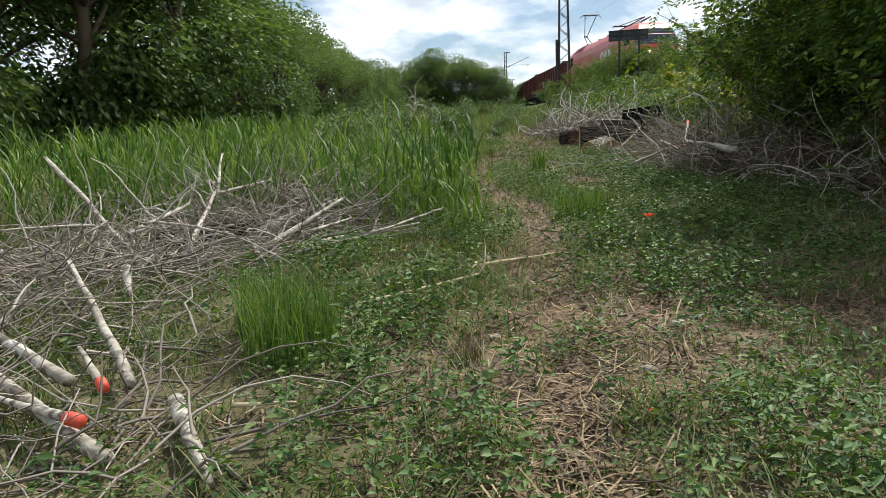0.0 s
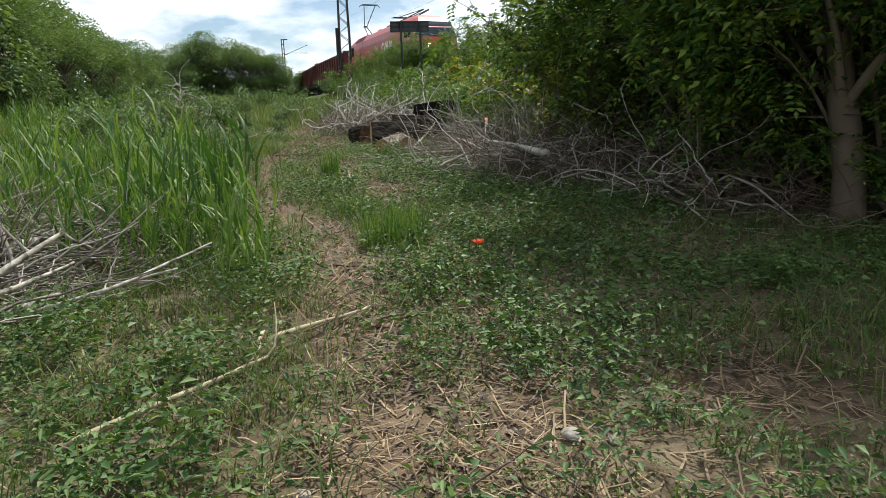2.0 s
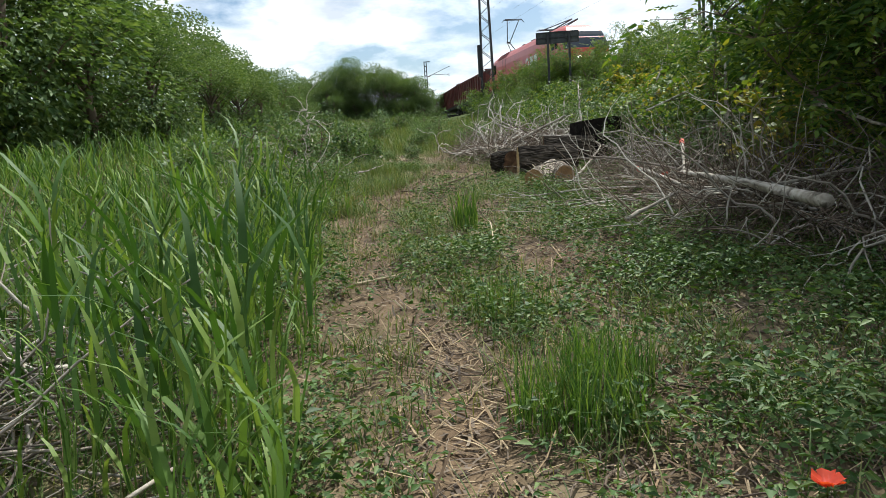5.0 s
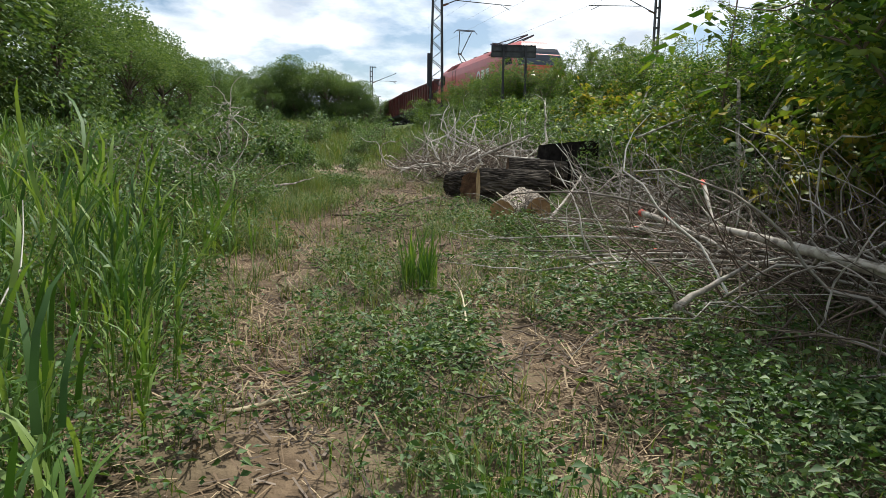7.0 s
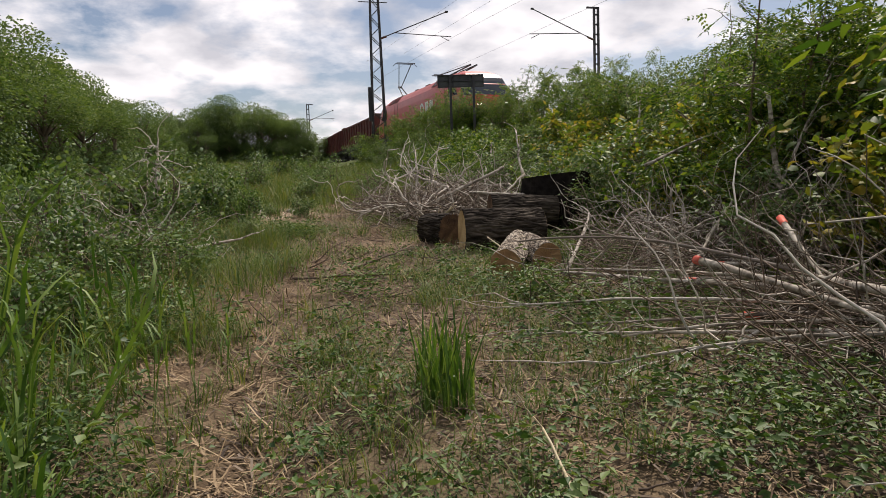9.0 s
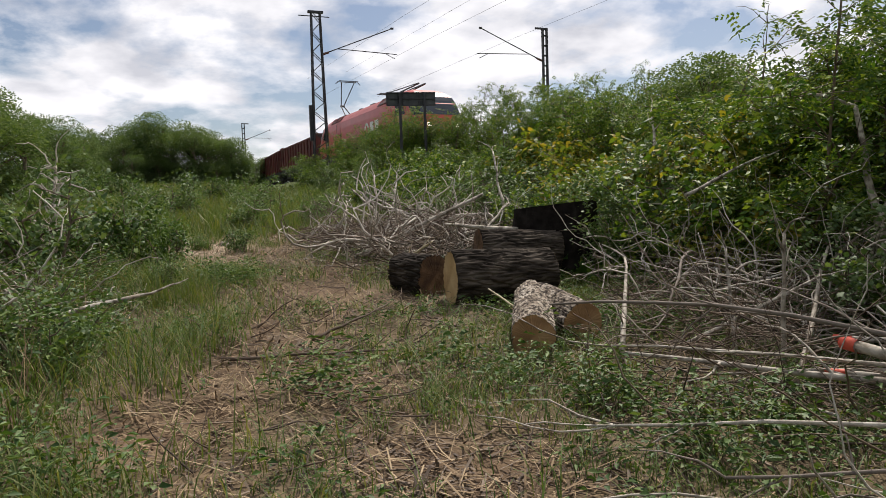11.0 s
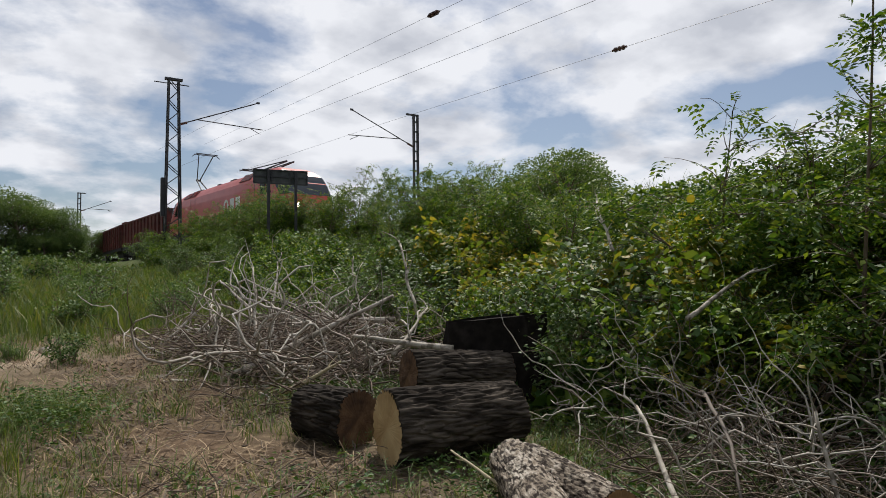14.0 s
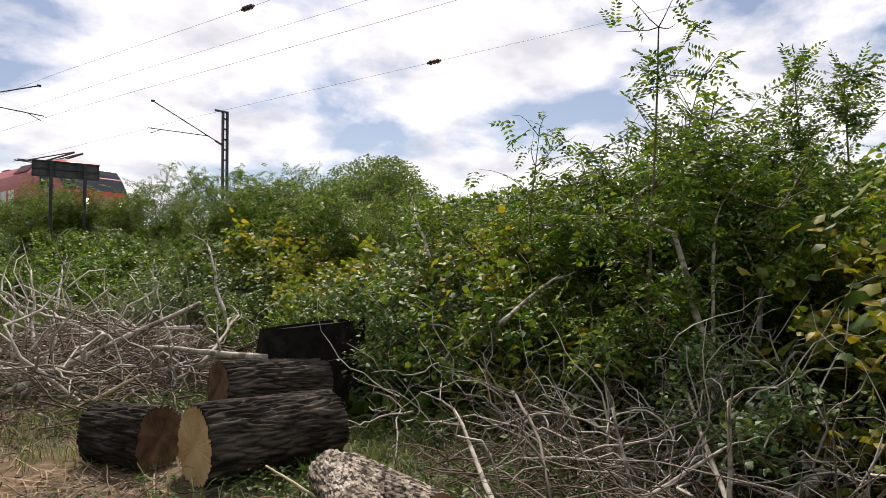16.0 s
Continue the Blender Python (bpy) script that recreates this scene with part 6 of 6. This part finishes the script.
    P = strew(6000, 6, 16, 14, 60, lambda x, y: ((x < track_x(y) - 2.2) & (x > 6.6)) * 0.9, 411)
    V, T = scatter([blades(8, 0.55, 0.012, 0.15, 0.5, 90 + k, 3) for k in range(5)], P, g.uniform(0.6, 1.3, len(P)), 0.15, 412)
    stuff("bank_grass", V, T, M_GRASS, "tall grass between the scrub on the bank", "grass")


build_reeds()


def tuft(x, y, h, r, n, label, seed, width=0.008, lean=0.35, mat=None):
    V, T = blades(n, h, width, r, lean, seed, 4)
    t = thing("grass_tuft", label, "grass", "grass tufts", at=on(x, y, -0.01))
    tagged(meshpart("grass", fill("grass", V, T, mat=mat or M_REED), t), kind="stuff")


tuft(-0.72, 4.75, 0.62, 0.3, 420, "thick dark green grass tuft beside the brushwood", 1)
tuft(-0.95, 5.2, 0.55, 0.25, 260, "thick dark green grass tuft beside the brushwood", 2)
tuft(1.85, 8.9, 0.42, 0.33, 420, "dark green grass tuft beside the trodden track", 3)
tuft(2.1, 9.2, 0.4, 0.25, 220, "dark green grass tuft beside the trodden track", 4)
tuft(2.05, 14.2, 0.55, 0.16, 60, "upright reed tuft growing in the path", 5, 0.018, 0.3)
tuft(2.1, 14.6, 0.6, 0.14, 46, "upright reed tuft growing in the path", 6, 0.02, 0.35)
tuft(1.05, 21.4, 0.5, 0.4, 260, "yellow green grass tuft at the path edge", 7, 0.008, 0.4, M_FARGRASS)
tuft(1.9, 10.6, 0.4, 0.3, 140, "loose green grass tuft in the path", 8)
tuft(0.2, 25.0, 0.8, 0.3, 120, "tall green weed clump in the grass", 9, 0.02, 0.3)
tuft(0.75, 25.4, 0.75, 0.25, 100, "tall green weed clump in the grass", 10, 0.02, 0.3)
tuft(1.5, 27.4, 0.35, 0.25, 120, "grass tuft on the bare sand", 11)
tuft(0.35, 4.55, 0.28, 0.1, 60, "withered brown grass tuft in the path", 12, 0.005, 0.4, M_STRAW)


REED_MESHES = [fill("reed_stalk", *reed(900 + k), mat=M_REED) for k in range(8)]


def reed_clump(x, y, n, h, seed):
    g = np.random.default_rng(seed)
    P = np.stack([g.normal(0, 0.16, n), g.normal(0, 0.16, n), np.zeros(n)], -1)
    t = thing("reed_clump", "tall green reed clump at the edge of the path", "reeds", "reed clumps", at=on(x, y, -0.01))
    for i in range(n):
        ob = meshpart("reed_stalk", REED_MESHES[i % 8], t)
        k = h * g.uniform(0.7, 1.1)
        ob.matrix_local = Matrix.Translation(P[i]) @ pose(0, 0, 0, g.normal(0, 5), g.normal(0, 5), g.uniform(0, 360)) @ Matrix.Diagonal((k, k, k, 1))


for k, (x, y, n, h) in enumerate(((0.42, 8.0, 13, 1.25), (0.25, 9.0, 18, 1.1), (-0.2, 8.7, 14, 1.0), (0.35, 10.2, 14, 1.0), (0.05, 11.4, 14, 0.95), (0.25, 12.2, 14, 0.8), (0.0, 10.8, 18, 0.9), (-0.15, 12.9, 16, 0.9), (0.3, 15.0, 14, 0.8))):
    reed_clump(x, y, n, h, 700 + k)


def poppy(x, y, h, seed, size=1.0):
    g = np.random.default_rng(seed)
    t = thing("poppy", "single red poppy flower on a thin stem", "flower", "poppies", at=on(x, y))
    S = wander([(0, 0, 0)], [(0.1, 0.05, 1)], [h], 6, 0.15, seed=seed)
    V, Q = tubes(S, np.full((1, 6), 0.003), 5)
    meshpart("stem", fill("stem", V, quads=Q, mat=M_GRASS), t)
    top = Vector(S[0, -1])
    for i in range(5):
        a = i * 2 * math.pi / 5 + g.uniform(-0.2, 0.2)
        bm = bmesh.new()
        bmesh.ops.create_grid(bm, x_segments=4, y_segments=4, size=0.026)
        for v in bm.verts:
            q = v.co.x / 0.026
            v.co = Vector((0.028 + v.co.x, v.co.y * (1.0 + 0.25 * q), 0.012 * max(0.0, q + 1) ** 1.4 + 0.006 * math.sin(v.co.y * 180)))
        bmesh.ops.transform(bm, matrix=Matrix.Translation(top) @ pose(0, 0, 0, 0, 0, math.degrees(a)) @ Matrix.Scale(size, 4), verts=bm.verts[:])
        part("petal", bm, M_POPPY, t, smooth=True)


for k, (x, y, h, size) in enumerate(((2.38, 7.86, 0.2, 0.9), (1.15, 3.62, 0.1, 0.45))):
    poppy(x, y, h, 800 + k, size)


def stone(x, y, s, seed, label="rounded pale stone lying on bare earth"):
    bm = bmesh.new()
    bmesh.ops.create_icosphere(bm, subdivisions=3, radius=s)
    for v in bm.verts:
        v.co *= 1 + 0.25 * noise.noise(v.co * (1.3 / s) + Vector((seed, 0, 0)))
        v.co.z *= 0.62
    me = bpy.data.meshes.new("stone"); bm.to_mesh(me); bm.free(); me.materials.append(M_STONE)
    for p in me.polygons:
        p.use_smooth = True
    ob = new("stone", me)
    ob.matrix_world = Matrix.Translation(on(x, y, s * 0.3))
    tagged(ob, label, "stone", "stones")


for k, (x, y, s) in enumerate(((1.75, 5.0, 0.05), (1.35, 4.3, 0.04), (1.9, 4.9, 0.03), (0.55, 5.0, 0.035), (2.0, 27.9, 0.12), (1.2, 28.2, 0.1))):
    stone(x, y, s, k * 3.1)


def build_weed_shrubs():
    ms = [spray_bush("weed_shrub", 0.95, 0.42, 171, M_HERB, "tall leafy weed standing in the grass", 130, False, leaflet=0.045, stems=6, spread=0.35, category="weed"),
          spray_bush("weed_shrub", 0.7, 0.45, 172, M_LEAF_D, "dark bushy weed standing in the grass", 170, False, leaflet=0.035, stems=7, spread=0.5, category="weed")]
    for m in ms:
        m["group"] = "weed shrubs"
    g = np.random.default_rng(19)
    far = [(float(x), float(y), int(k), float(c)) for x, y, k, c in zip(g.uniform(-9, 4.5, 34), g.uniform(20, 60, 34), g.integers(0, 2, 34), g.uniform(1.0, 2.0, 34)) if not (0.4 < x < 4.6 and y < 34)]
    plant(ms, [(0.1, 25.1, 0, 1.25), (-0.3, 24.6, 0, 1.1), (0.85, 25.2, 0, 0.9), (-1.5, 26.8, 1, 1.3), (0.7, 28.6, 1, 1.2), (1.55, 27.3, 1, 0.5), (2.2, 26.8, 0, 0.6), (0.3, 30.6, 1, 1.3), (2.6, 31.5, 1, 1.2),
               (-0.2, 19.4, 1, 1.1), (0.1, 18.7, 1, 0.8), (-0.9, 19.6, 0, 1.0), (-2.4, 24.6, 0, 1.2), (-3.4, 22.2, 1, 1.3), (0.9, 22.9, 1, 0.6), (-0.5, 16.2, 0, 0.8), (-1.2, 17.4, 1, 1.0), (4.9, 31.5, 1, 1.2), (5.6, 33.5, 1, 1.3), (3.8, 35, 1, 1.5), (1.2, 38, 1, 1.6)] + far, 12)


build_weed_shrubs()


def dead_sapling(x, y, h, seed):
    g = np.random.default_rng(seed)
    t = thing("dead_sapling", "bleached dead sapling with curling bare twigs", "sapling", at=on(x, y))
    S = wander([(0, 0, -0.05)], [(0.1, 0.0, 1)], [h], 8, 0.25, seed=seed)
    v, q = tubes(S, np.linspace(0.06, 0.022, 8)[None], 7)
    meshpart("stem", fill("stem", v, quads=q, mat=M_BRANCH), t)
    for i in range(22):
        k = g.integers(2, 8)
        a = g.uniform(0, 2 * np.pi)
        W = wander(S[0, k:k + 1], [(math.cos(a), math.sin(a), 0.9)], [g.uniform(0.4, 1.1)], 9, 1.1, sag=0.9, seed=seed + i)
        v, q = tubes(W, np.linspace(0.018, 0.005, 9)[None], 5)
        meshpart("twig", fill("twig", v, quads=q, mat=M_TWIG_P), t)


dead_sapling(-1.0, 26.3, 1.75, 91)
